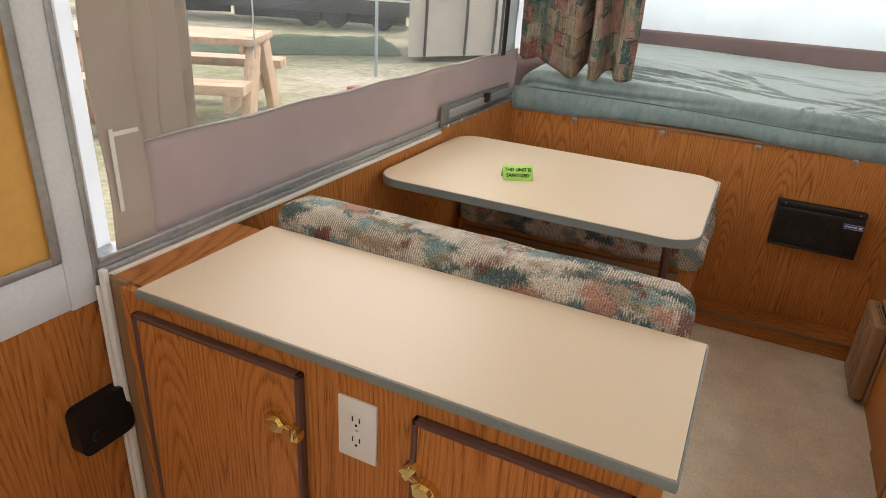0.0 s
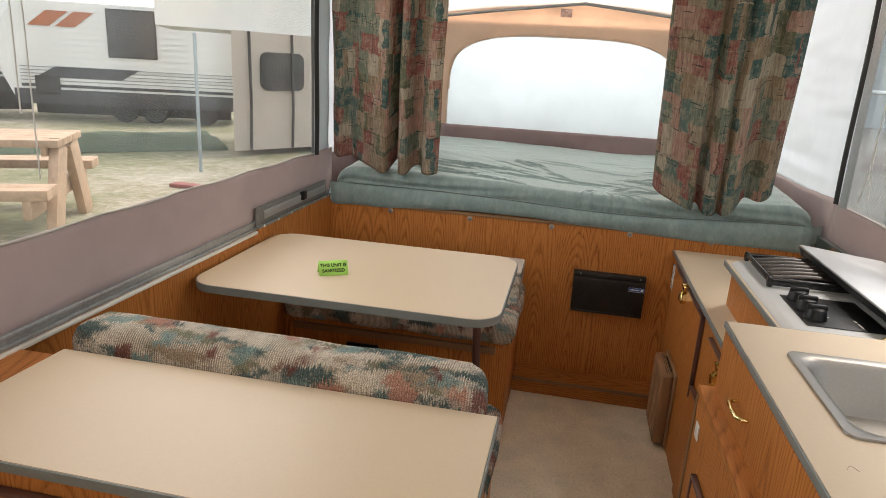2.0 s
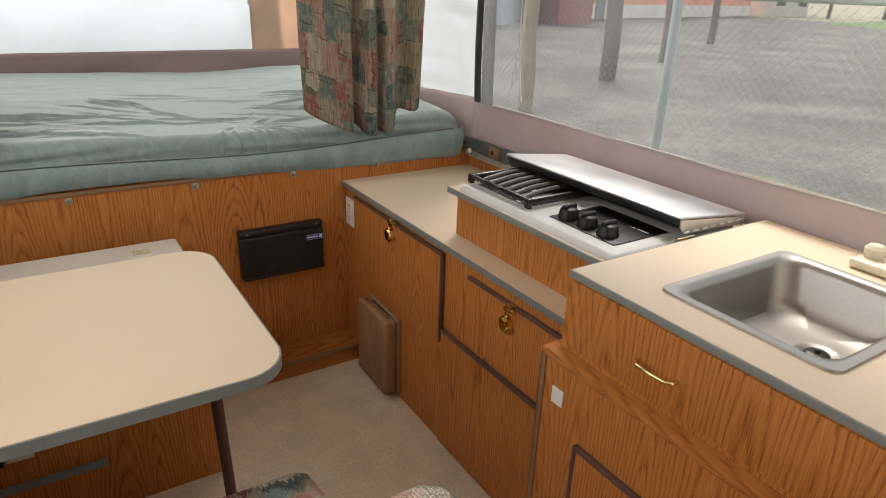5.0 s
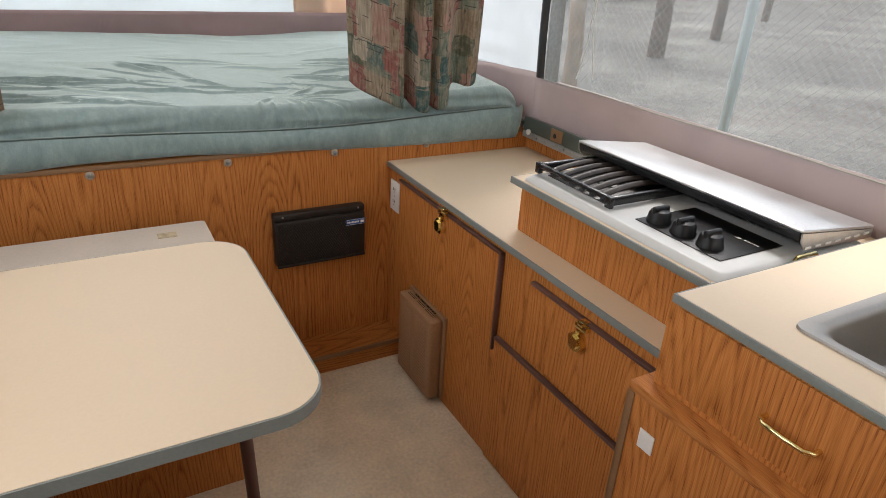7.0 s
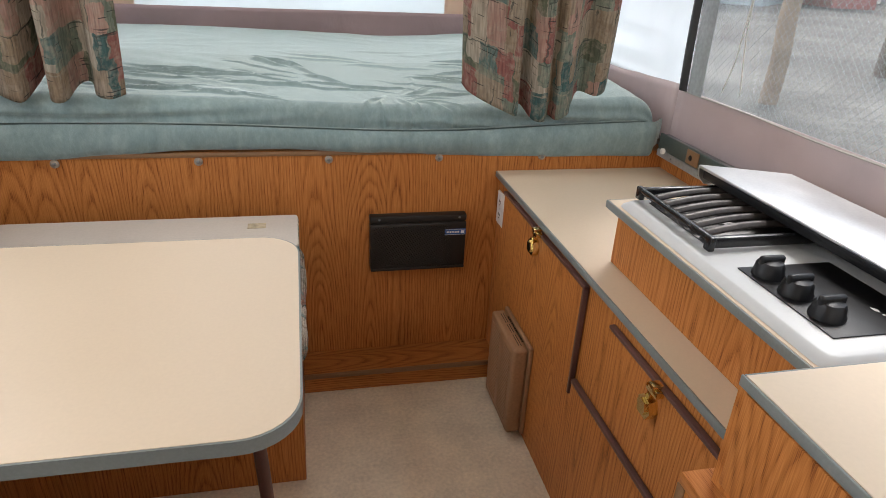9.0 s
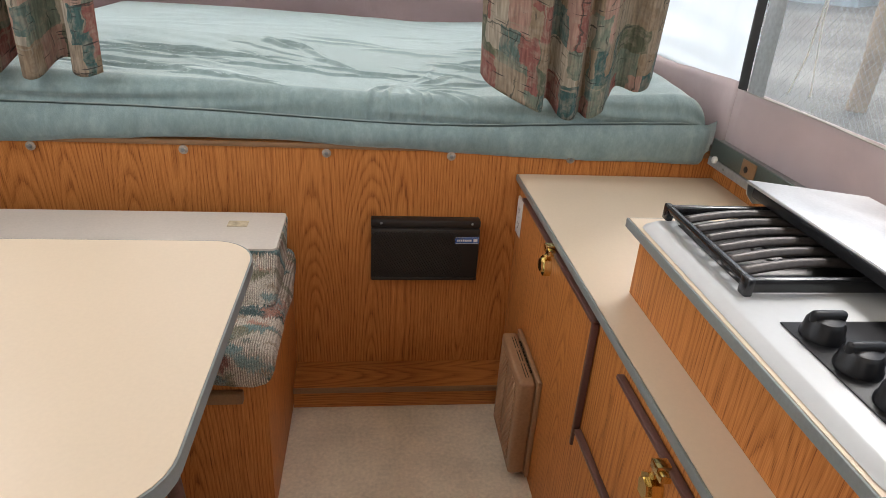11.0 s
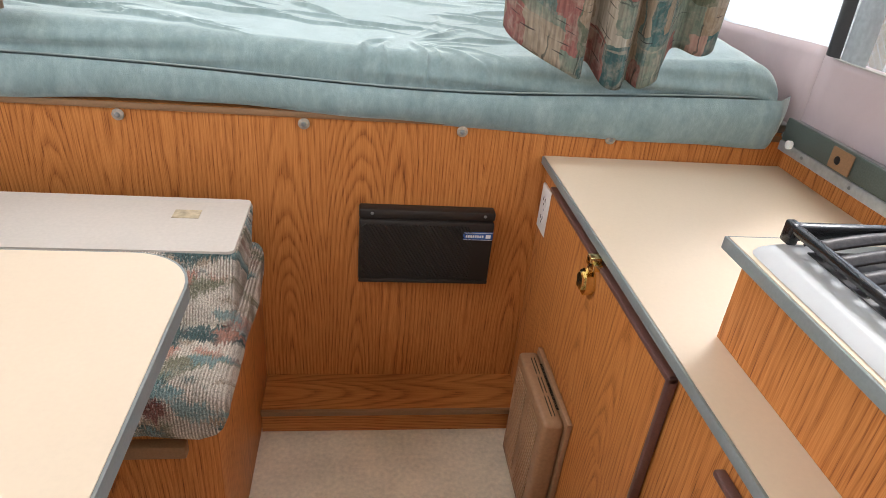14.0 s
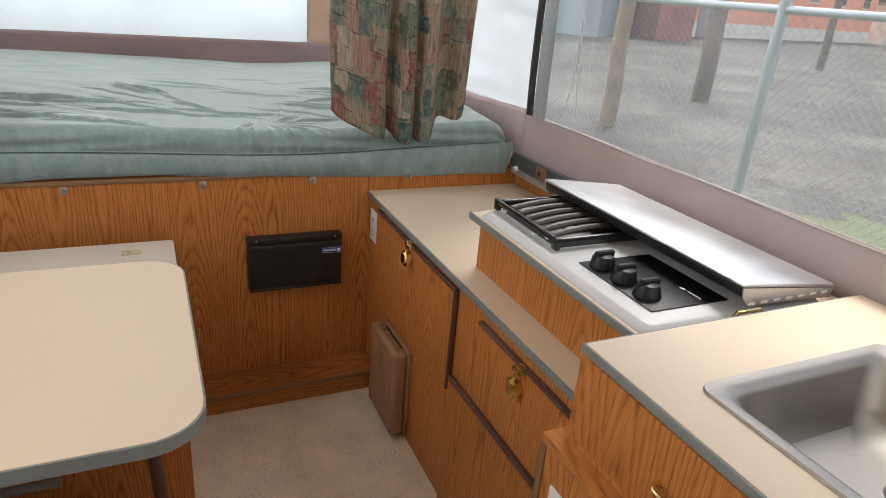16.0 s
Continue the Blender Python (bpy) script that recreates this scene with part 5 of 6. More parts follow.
def mattress_bm():
    """The cover: up the front, round the edge and back under the tent, with its creases raised."""
    nu, r = 460, 0.044
    us = np.linspace(0, 1, nu + 1)
    ss = np.concatenate([np.linspace(0, 0.72, 260), np.linspace(0.73, 1.52, 50)])
    X, S = np.meshgrid(-0.025 + 2.112 * us, ss, indexing="ij")
    a = np.clip((S - 0.030) / r, 0, math.pi / 2)
    flat = np.maximum(0, S - 0.030 - r * math.pi / 2)
    Y = 3.008 + r * (1 - np.cos(a)) + flat
    Z = 0.887 - 0.028 * np.exp(-((X - 1.3) / 0.5) ** 2) + np.minimum(S, 0.030) * 0.85 + r * np.sin(a) + np.minimum(flat, 0.55) * 0.06
    H = 0.006 * np.sin(X * 3.1 + 0.7) * np.sin(Y * 2.3) + 0.0035 * np.sin(X * 8.3 + Y * 4.1) * np.sin(Y * 6.7 - X * 2.0) + 0.0012 * np.sin(X * 23 + 3 * np.sin(Y * 9)) * np.sin(Y * 31)
    for cx, cy, head, ln, wd, ht in crease_set():
        c, s = math.cos(head), math.sin(head)
        along = (X - cx) * c + (Y - cy) * s
        side = -(X - cx) * s + (Y - cy) * c + 0.010 * np.sin(along * 23 + cx * 40) + 0.004 * np.sin(along * 61 + cy * 30)
        fade = np.clip(1 - (along / ln) ** 2, 0, 1)
        w = wd * (0.6 + 0.5 * fade)
        H = np.maximum(H, H * 0.5 + 1.5 * ht * fade * np.exp(-(side / w) ** 2)) - 0.55 * ht * fade * np.exp(-((side - 2.1 * w) / w) ** 2)
    front = 1 - np.sin(a)
    Y = Y - front * (0.9 * H + 0.006 * np.sin(Z * 150 + 2.5 * np.sin(X * 4.0)) * np.sin(X * 2.1 + 1))
    Z = Z + (1 - front) * H
    end = np.clip(np.minimum(us, 1 - us) * 22, 0, 1)[:, None]
    Z = Z - 0.060 * (1 - np.sqrt(1 - (1 - end) ** 2))
    bm = bmesh.new()
    g = [[bm.verts.new((X[i, j], Y[i, j], Z[i, j])) for j in range(len(ss))] for i in range(nu + 1)]
    for i in range(nu):
        for j in range(len(ss) - 1):
            bm.faces.new((g[i][j], g[i + 1][j], g[i + 1][j + 1], g[i][j + 1]))
    return bm


bed = thing("bunk_mattress", (1.04, 3.6, 0.816), "wrinkled sage green velour bunk mattress with a tucked skirt", "mattress")
part("mattress", mattress_bm(), VELOUR, bed)
part("skirt", sheet(130, 12, skirt), VELOUR, bed, "sage green skirt flap")
part("filling", box(-0.01, 2.07, 3.065, 4.40, 0.816, 0.90), VELOUR, bed)
PIPE = plain("pale_piping", (0.27, 0.33, 0.31), 0.8, vary=0.08)
part("piping", tube(bmesh.new(), [(-0.01 + 2.07 * i / 60, 3.003, seam_height(-0.01 + 2.07 * i / 60)) for i in range(61)], 0.0022, 6), PIPE, bed, "pale piping")


def curtain_sheet(folds, flare, top, seed):
    """Hanging cloth through folds, rows of (x, y, height of the hem) along the lower edge; it spreads by flare towards the top."""
    pts = [Vector(p) for p in folds]
    run = [0.0]
    for a, c in zip(pts, pts[1:]):
        run.append(run[-1] + (c.xy - a.xy).length)
    mid = (pts[0].x + pts[-1].x) / 2

    def spline(u):
        k = min(int(u * (len(pts) - 1)), len(pts) - 2)
        t = u * (len(pts) - 1) - k
        p0, p1, p2, p3 = pts[max(k - 1, 0)], pts[k], pts[k + 1], pts[min(k + 2, len(pts) - 1)]
        return 0.5 * (2 * p1 + (p2 - p0) * t + (2 * p0 - 5 * p1 + 4 * p2 - p3) * t * t + (3 * p1 - p0 - 3 * p2 + p3) * t ** 3), run[k] + t * (run[k + 1] - run[k])

    def f(u, v):
        p, _ = spline(u)
        up = 1 - v
        x = mid + (p.x - mid) * (1 + flare * up) + 0.008 * noise.noise(Vector((u * 5, v * 2.5, seed)))
        y = 2.985 + (p.y - 2.985) * (1 - 0.35 * up) + 0.010 * noise.noise(Vector((u * 6, v * 2, seed + 3))) * up + 0.003 * noise.noise(Vector((u * 22, v * 7, seed)))
        return (x, y, top + (p.z + 0.004 * noise.noise(Vector((u * 9, 0, seed + 9))) - top) * v)
    return sheet(190, 80, f, lambda u, v: (spline(u)[1] * 1.1 + seed * 0.37, v * 1.12))


LEFT_FOLDS = ((-0.060, 3.07, 1.012), (-0.02, 3.03, 1.000), (0.03, 3.06, 1.008), (0.08, 3.02, 0.995), (0.14, 2.99, 0.975), (0.19, 2.955, 0.962), (0.23, 2.955, 0.955), (0.25, 3.02, 0.985),
              (0.262, 3.06, 1.010), (0.275, 3.02, 0.985), (0.295, 2.95, 0.955), (0.325, 2.96, 0.955), (0.345, 3.03, 0.985), (0.375, 3.045, 0.990), (0.40, 2.985, 0.965), (0.44, 2.955, 0.962), (0.478, 2.97, 0.972))
RIGHT_FOLDS = ((1.425, 3.035, 0.995), (1.435, 2.985, 0.980), (1.48, 2.950, 0.955), (1.54, 2.940, 0.930), (1.585, 2.955, 0.912), (1.605, 3.005, 0.935), (1.618, 3.005, 0.935), (1.634, 2.945, 0.905),
               (1.660, 2.925, 0.900), (1.680, 2.960, 0.908), (1.694, 2.970, 0.912), (1.712, 2.935, 0.905), (1.750, 2.940, 0.920), (1.775, 2.985, 0.945), (1.805, 3.020, 0.978), (1.850, 2.990, 0.968),
               (1.885, 3.000, 0.975), (1.915, 3.045, 0.995))
for folds, flare, seed in ((LEFT_FOLDS, 0.04, 2.0), (RIGHT_FOLDS, 0.14, 5.0)):
    cu = solo("curtain", curtain_sheet(folds, flare, 2.05, seed), CURTAIN, "patchwork printed curtain in rust, teal and tan, drawn aside", "curtain", "bunk curtains", at=((folds[0][0] + folds[-1][0]) / 2, 3.0, 0.92))
    thicken(cu, 0.0015)
structure("curtain_track", tube(bmesh.new(), [(-0.09, 3.03, 2.075), (2.13, 3.03, 2.075)], 0.008, 8), WHITE, "white curtain track under the roof", "track")

# ---- outside ----
GZ = -0.6
GRAVEL = ground_mat("pale_gravel_and_grass", [(0.36, (0.09, 0.105, 0.045)), (0.46, (0.19, 0.185, 0.10)), (0.54, (0.32, 0.285, 0.21)), (0.66, (0.46, 0.42, 0.35))], 9.0)
LOT = ground_mat("grey_gravel_lot", [(0.36, (0.05, 0.047, 0.043)), (0.5, (0.10, 0.094, 0.085)), (0.66, (0.225, 0.21, 0.19))], 7.0)
GRASS = ground_mat("grass", [(0.3, (0.05, 0.095, 0.025)), (0.5, (0.10, 0.17, 0.045)), (0.7, (0.18, 0.22, 0.08))], 30.0)
tg = bmesh.new()
bmesh.ops.create_grid(tg, x_segments=60, y_segments=60, size=600)
for v in tg.verts:
    v.co.z = GZ
structure("ground", tg, GRAVEL, "pale gravel and dry grass ground", "ground")
lot = bmesh.new()
slab(lot, [(3.0, -30), (30, -30), (70, 30), (70, 70), (3.0, 40)], GZ - 0.02, GZ + 0.004)
structure("lot", lot, LOT, "grey gravel lot beyond the fence", "road")
structure("grass_verge", sheet(60, 6, lambda u, v: (2.55 + 1.3 * v + 0.15 * noise.noise(Vector((u * 40, v, 0))), -4 + 16 * u, GZ + 0.012 + 0.05 * math.sin(v * math.pi) * (0.7 + noise.noise(Vector((u * 60, v * 3, 0)))))), GRASS, "rough grass strip along the fence", "grass")
VERGE = ground_mat("dry_verge_grass", [(0.3, (0.085, 0.105, 0.045)), (0.5, (0.15, 0.17, 0.085)), (0.7, (0.24, 0.24, 0.15))], 12.0)
structure("grass_patch", sheet(50, 16, lambda u, v: (4.05 + (3.9 + 0.5 * noise.noise(Vector((u * 9, 1, 0)))) * v, -9 + (14.4 + 0.9 * noise.noise(Vector((v * 6, 2, 0)))) * u, GZ + 0.008 + 0.03 * abs(noise.noise(Vector((u * 50, v * 16, 0)))))), VERGE, "short green grass at the lot's edge", "grass")
structure("field", slab(bmesh.new(), [(40, -20), (160, -60), (160, 60), (62, 34)], GZ, GZ + 0.02), GRASS, "bright grass field far off", "grass")

METAL_PALE = plain("galvanised_pipe", (0.36, 0.42, 0.45), 0.5, metal=0.4, vary=0.1)
WIRE = plain("fence_wire", (0.34, 0.36, 0.37), 0.5, metal=0.5, vary=0.1)
FX = 3.93
fence = thing("chain_link_fence", (FX, 4.0, GZ), "galvanised chain link fence with a pipe top rail", "fence")
for y in (-2.52, 0.48, 3.48, 6.48, 9.48):
    part("post", tube(bmesh.new(), [(FX, y, GZ), (FX, y, 1.49)], 0.030, 12), METAL_PALE, fence)
    part("post_cap", tube(bmesh.new(), [(FX, y, 1.48), (FX + 0.10, y, 1.64), (FX + 0.22, y, 1.82)], 0.016, 8), METAL_PALE, fence, "angled barbed wire arm")
    part("band", lathe(bmesh.new(), (FX, y, 0.79), [(0.034, 0), (0.034, 0.02)], "z", 12), METAL_PALE, fence)
part("top_rail", tube(bmesh.new(), [(FX, -5, 1.43), (FX, 12, 1.43)], 0.021, 10), METAL_PALE, fence)
for k in range(3):
    part("strand", tube(bmesh.new(), [(FX + 0.06 + 0.06 * k, -5, 1.56 + 0.10 * k), (FX + 0.06 + 0.06 * k, 12, 1.56 + 0.10 * k)], 0.003, 4), WIRE, fence, "barbed wire strand")
mesh_verts, mesh_faces = [], []


def wire(a, b, r=0.001):
    """A thin three-sided wire."""
    a, b = Vector(a), Vector(b)
    d = (b - a).normalized()
    s = d.orthogonal().normalized() * r
    c = d.cross(s)
    i = len(mesh_verts)
    for p in (a, b):
        for k in range(3):
            t = k * math.tau / 3
            mesh_verts.append(p + s * math.cos(t) + c * math.sin(t))
    for k in range(3):
        mesh_faces.append((i + k, i + (k + 1) % 3, i + 3 + (k + 1) % 3, i + 3 + k))


H0, H1 = GZ + 0.03, 1.42
for k in range(330):
    y = -6 + 0.056 * k
    for sgn in (-1, 1):
        y2 = y + sgn * (H1 - H0)
        wire((FX - 0.003 * sgn, y, H0), (FX - 0.003 * sgn, y2, H1))
fm = bpy.data.meshes.new("wire_mesh")
fm.from_pydata(mesh_verts, [], mesh_faces)
fm.transform(Matrix.Translation(-base_of(fence)))
fm.materials.append(WIRE)
fo = new("wire_mesh", fm)
fo.parent = fence
tagged(fo, "woven diamond wire mesh", kind="stuff")

POLE = plain("weathered_pole_wood", (0.30, 0.225, 0.165), 0.9, grain=40, vary=0.25, stains=3, bumpy=0.5)
POLE_DARK = plain("dark_pole_wood", (0.13, 0.10, 0.085), 0.9, grain=40, vary=0.25, stains=3, bumpy=0.5)
for x, y, r, h, m, lab in ((8.13, 9.9, 0.13, 5.2, POLE, "pale weathered wooden pole with brown stains"), (12.7, 12.35, 0.19, 7.0, POLE_DARK, "dark weathered wooden utility pole"),
                           (17.8, 14.9, 0.15, 7.0, POLE_DARK, "dark weathered wooden utility pole"), (27.0, 20.0, 0.15, 7.0, POLE_DARK, "dark weathered wooden utility pole")):
    pb = tube(bmesh.new(), [(x + 0.03 * math.sin(i * 2.1), y, GZ + h * i / 8) for i in range(9)], r, 14)
    for v in pb.verts:
        k = 1.08 - 0.2 * (v.co.z - GZ) / h
        v.co.x, v.co.y = x + (v.co.x - x) * k, y + (v.co.y - y) * k
    solo("utility_pole", pb, m, lab, "pole", "row of poles")


def wall_run(p, q, depth):
    """Corners of a block whose front runs from p to q."""
    p, q = Vector((*p, 0)), Vector((*q, 0))
    d = (q - p).normalized()
    n = Vector((-d.y, d.x, 0)) * depth
    return p, q, d, n


def block(bm, p, q, depth, z0, z1):
    p, q, d, n = wall_run(p, q, depth)
    return slab(bm, [(c.x, c.y) for c in (p, q, q + n, p + n)], z0, z1)


ORANGE = plain("orange_brick", (0.74, 0.29, 0.185), 0.85, grain=6, vary=0.15, stains=1.0)
MAROON = plain("maroon_boards", (0.30, 0.10, 0.09), 0.8, grain=5, vary=0.15, stains=1.0)
SLATE = plain("grey_blue_metal_siding", (0.30, 0.36, 0.39), 0.6, grain=4, vary=0.1, stains=0.6)
PALE = plain("pale_plaster", (0.62, 0.58, 0.53), 0.8, grain=4, vary=0.1, stains=0.6)
DARKGLASS = plain("dark_window_glass", (0.03, 0.034, 0.04), 0.15, vary=0.1)
ROOFING = plain("grey_roofing", (0.20, 0.20, 0.21), 0.8, vary=0.1, stains=0.4)


def facade(name, p, q, depth, h, material, label, windows=(), base=0.0, doors=(), roof=True):
    """A long low building: walls, roof slab with an overhang, window and door panels set into the front."""
    b = thing(name, ((p[0] + q[0]) / 2, (p[1] + q[1]) / 2, GZ), label, "building")
    part("wall", block(bmesh.new(), p, q, depth, GZ, GZ + h), material, b)
    P, Q, d, n = wall_run(p, q, depth)
    o = -n.normalized()
    if roof:
        a, c = P + o * 0.4 - d * 0.4, Q + o * 0.4 + d * 0.4
        part("roof", block(bmesh.new(), (a.x, a.y), (c.x, c.y), depth + 0.8, GZ + h, GZ + h + 0.25), ROOFING, b)
    if base:
        a, c = P + o * 0.06, Q + o * 0.06
        part("plinth", block(bmesh.new(), (a.x, a.y), (c.x, c.y), 0.05, GZ, GZ + base), PALE, b)

    def leaf(s, w, z0, z1, nm, m, proud=0.05):
        a, c = P + d * s + o * proud, P + d * (s + w) + o * proud
        return part(nm, block(bmesh.new(), (a.x, a.y), (c.x, c.y), 0.04, GZ + z0, GZ + z1), m, b)
    for s, w, z0, z1 in windows:
        leaf(s - 0.12, w + 0.24, z0 - 0.12, z1 + 0.12, "window_frame", PALE, 0.05)
        leaf(s, w, z0, z1, "window_pane", DARKGLASS, 0.08)
    for s, w, z1, m in doors:
        leaf(s, w, 0.0, z1, "door", m, 0.10)
    return b


def at_dir(dx, dy, dist):
    return (0.64 + dx * dist, 0.77 + dy * dist)


facade("metal_shed", at_dir(0.30, 0.954, 46), at_dir(0.605, 0.797, 40), 8, 12, SLATE, "grey-blue metal-sided building across the lot", windows=((2.0, 1.0, 3.0, 4.0),), doors=((6.0, 2.4, 2.6, ROOFING),))
facade("brick_building", at_dir(0.62, 0.785, 47), at_dir(0.832, 0.555, 86), 10, 7.8, ORANGE, "long orange brick building with white-framed windows across the lot",
       windows=((1.6, 2.0, 3.3, 4.6), (12.0, 1.6, 3.4, 4.8), (17.0, 1.6, 3.4, 4.8), (22.0, 1.6, 3.4, 4.8), (28.0, 1.6, 3.4, 4.8), (34.0, 1.6, 3.4, 4.8), (40.0, 1.6, 3.4, 4.8)), base=1.1, doors=((10.0, 1.4, 2.6, ROOFING),))
facade("maroon_annex", at_dir(0.665, 0.746, 44), at_dir(0.700, 0.714, 45.5), 5, 5.2, MAROON, "maroon boarded annex of the brick building")
facade("pale_house", at_dir(0.842, 0.54, 88), at_dir(0.868, 0.497, 92), 8, 4.0, PALE, "pale plastered house far off", windows=((1.5, 1.2, 1.2, 2.6), (4.5, 1.2, 1.2, 2.6)))

LEAF = ground_mat("foliage", [(0.3, (0.03, 0.05, 0.02)), (0.5, (0.06, 0.09, 0.035)), (0.7, (0.10, 0.13, 0.06))], 3.0)
BARK = plain("bark", (0.10, 0.075, 0.06), 0.9, grain=20, vary=0.25)


def tree(x, y, h, seed):
    rng = random.Random(seed)
    t = thing("tree", (x, y, GZ), "broad green tree far beyond the lot", "tree", "far trees")
    tk = tube(bmesh.new(), [(x + 0.1 * math.sin(i), y, GZ + h * 0.55 * i / 6) for i in range(7)], 0.22, 8)
    for k in range(6):
        a, z = k * 1.1 + seed, GZ + h * (0.25 + 0.05 * k)
        tube(tk, [(x, y, z), (x + 1.2 * math.cos(a), y + 1.2 * math.sin(a), z + 0.9), (x + 2.2 * math.cos(a), y + 2.2 * math.sin(a), z + 1.9)], 0.07, 6)
    part("trunk", tk, BARK, t)
    verts, faces = [], []
    for _ in range(1500):
        a, e, r = rng.uniform(0, math.tau), rng.uniform(-0.9, 1.4), h * 0.33 * rng.uniform(0.55, 1.0) * (0.8 + 0.35 * math.sin(3 * rng.random() + seed))
        c = Vector((x + r * math.cos(a) * math.cos(e), y + r * math.sin(a) * math.cos(e), GZ + h * 0.62 + r * 0.9 * math.sin(e)))
        u = Vector((rng.uniform(-1, 1), rng.uniform(-1, 1), rng.uniform(-1, 1))).normalized() * 0.28
        w = u.orthogonal().normalized() * 0.20
        i = len(verts)
        verts += [c - u, c + w, c + u, c - w]
        faces.append((i, i + 1, i + 2, i + 3))
    m = bpy.data.meshes.new("crown")
    m.from_pydata([v - Vector((x, y, GZ)) for v in verts], [], faces)
    m.materials.append(LEAF)
    c = new("crown", m)
    c.parent = t


for i, (dx, dy, dist) in enumerate(((0.835, 0.55, 95), (0.855, 0.52, 100), (0.88, 0.475, 92), (0.905, 0.42, 100), (0.93, 0.37, 96))):
    p = at_dir(dx, dy, dist)
    tree(p[0], p[1], 9 + i % 3, i)

# sales lot on the other side: trailers, a picnic table, poles
CAMPER_TAN = plain("taupe_camper_wall", (0.53, 0.47, 0.41), 0.6, grain=6, vary=0.06, stains=0.8)
TR_WHITE = plain("white_aluminium_siding", (0.85, 0.85, 0.83), 0.4, grain=30, vary=0.05, stains=1.0)
TR_GREY = plain("dark_grey_skirt", (0.04, 0.042, 0.046), 0.5, vary=0.1, stains=1.0)
TR_RIB_SHADE = plain("rib_shade_grey", (0.30, 0.31, 0.32), 0.5, vary=0.1)
TR_ORANGE = plain("burnt_orange_stripe", (0.45, 0.13, 0.04), 0.4, vary=0.08)
RUBBER = plain("tyre_rubber", (0.02, 0.02, 0.02), 0.8, vary=0.2)


def trailer(name, p, q, z0, z1, label, windows, stripes, wheels, ribs=True):
    """A travel trailer: ribbed body with a rounded nose, dark skirt, windows, stripes and wheels along the front p to q."""
    t = thing(name, ((p[0] + q[0]) / 2, (p[1] + q[1]) / 2, GZ), label, "trailer")
    P, Q, d, n = wall_run(p, q, 2.2)
    o = -n.normalized()
    L = (Q - P).length
    k = 10
    outline = [(0.75 * (1 - math.cos(a / k * math.pi / 2)), z0 + (z1 - z0) * (0.45 + 0.55 * math.sin(a / k * math.pi / 2))) for a in range(k + 1)]
    outline = [(0.35, z0), (0.0, z0 + (z1 - z0) * 0.30)] + outline + [(L - 0.2, z1), (L, z1 - 0.2), (L, z0)]
    bm = bmesh.new()
    f = [bm.verts.new(P + d * s + Vector((0, 0, z))) for s, z in outline]
    b = [bm.verts.new(P + d * s + n + Vector((0, 0, z))) for s, z in outline]
    bm.faces.new(f)
    bm.faces.new(b[::-1])
    for i in range(len(f)):
        j = (i + 1) % len(f)
        bm.faces.new((f[i], b[i], b[j], f[j]))
    part("body", bm, TR_WHITE, t, "white ribbed aluminium body")

    def leaf(s, w, za, zb, nm, m, proud, lab="", slant=0.0):
        a, c = P + d * s + o * proud, P + d * (s + w) + o * proud
        bm = block(bmesh.new(), (a.x, a.y), (c.x, c.y), 0.03, za, zb)
        for v in bm.verts:
            if v.co.z > (za + zb) / 2:
                v.co += d * slant
        return part(nm, bm, m, t, lab)
    if ribs:
        z = z0 + 0.3
        while z < z1 - 0.35:
            leaf(0.9, L - 1.0, z, z + 0.09, "rib", TR_WHITE, 0.035)
            z += 0.16
    leaf(0.3, L - 0.35, z0 - 0.02, z0 + 0.38, "skirt", TR_GREY, 0.045, "dark grey skirt")
    leaf(0.5, L - 0.55, z0 + 0.44, z0 + 0.52, "thin_stripe", TR_GREY, 0.045)
    # grey lines paint the shade between the ribs of the lower body
    for k in range(5):
        leaf(0.5, L - 0.55, z0 + 0.60 + 0.09 * k, z0 + 0.625 + 0.09 * k, "thin_stripe", TR_RIB_SHADE, 0.046, "grey line painted as the shade between ribs")
    leaf(0.7, L - 0.9, GZ + 0.16, z0 - 0.021, "chassis", RUBBER, -0.25, "black steel chassis")
    for s, w, za, zb, m, sl in stripes:
        leaf(s, w, za, zb, "stripe", m, 0.05, "", sl)
    for s, w, za, zb in windows:
        leaf(s - 0.04, w + 0.08, za - 0.04, zb + 0.04, "window_frame", BLACK, 0.06)
        leaf(s, w, za, zb, "window_pane", DARKGLASS, 0.075, "dark tinted window")
    for s in wheels:
        c = P + d * s + o * 0.02
        w = lathe(bmesh.new(), (0, 0, 0), [(0.20, 0.0), (0.34, 0.01), (0.36, 0.05), (0.36, 0.18), (0.33, 0.22), (0.2, 0.22)], "y", 20)
        ang = math.atan2(d.y, d.x)
        w.transform(Matrix.Translation((c.x, c.y, GZ + 0.36)) @ Matrix.Rotation(ang, 4, "Z"))
        part("wheel", w, RUBBER, t, "black wheel")
    return t


trailer("travel_trailer", (-14.4, 15.4), (-8.6, 17.5), -0.15, 2.55, "white ribbed travel trailer with orange and black stripes", ((2.85, 1.2, 1.2, 2.4), (0.9, 0.55, 0.15, 0.55)),
        ((0.8, 0.55, 1.9, 2.3, TR_ORANGE, 0.5), (1.5, 0.5, 1.9, 2.3, TR_ORANGE, 0.5), (0.9, 2.2, 0.55, 0.85, TR_GREY, 0.5)), (3.1, 3.9, 5.3))
trailer("fifth_wheel", (-17.6, 13.4), (-14.2, 16.4), 0.1, 3.2, "white trailer with a rounded nose on the sales lot", ((1.6, 0.8, 1.7, 2.4),), (), (1.2,), ribs=False)
slide_out = thing("parked_camper", (-4.6, 13.7, GZ), "taupe and white parked camper with a dark rounded window", "trailer")
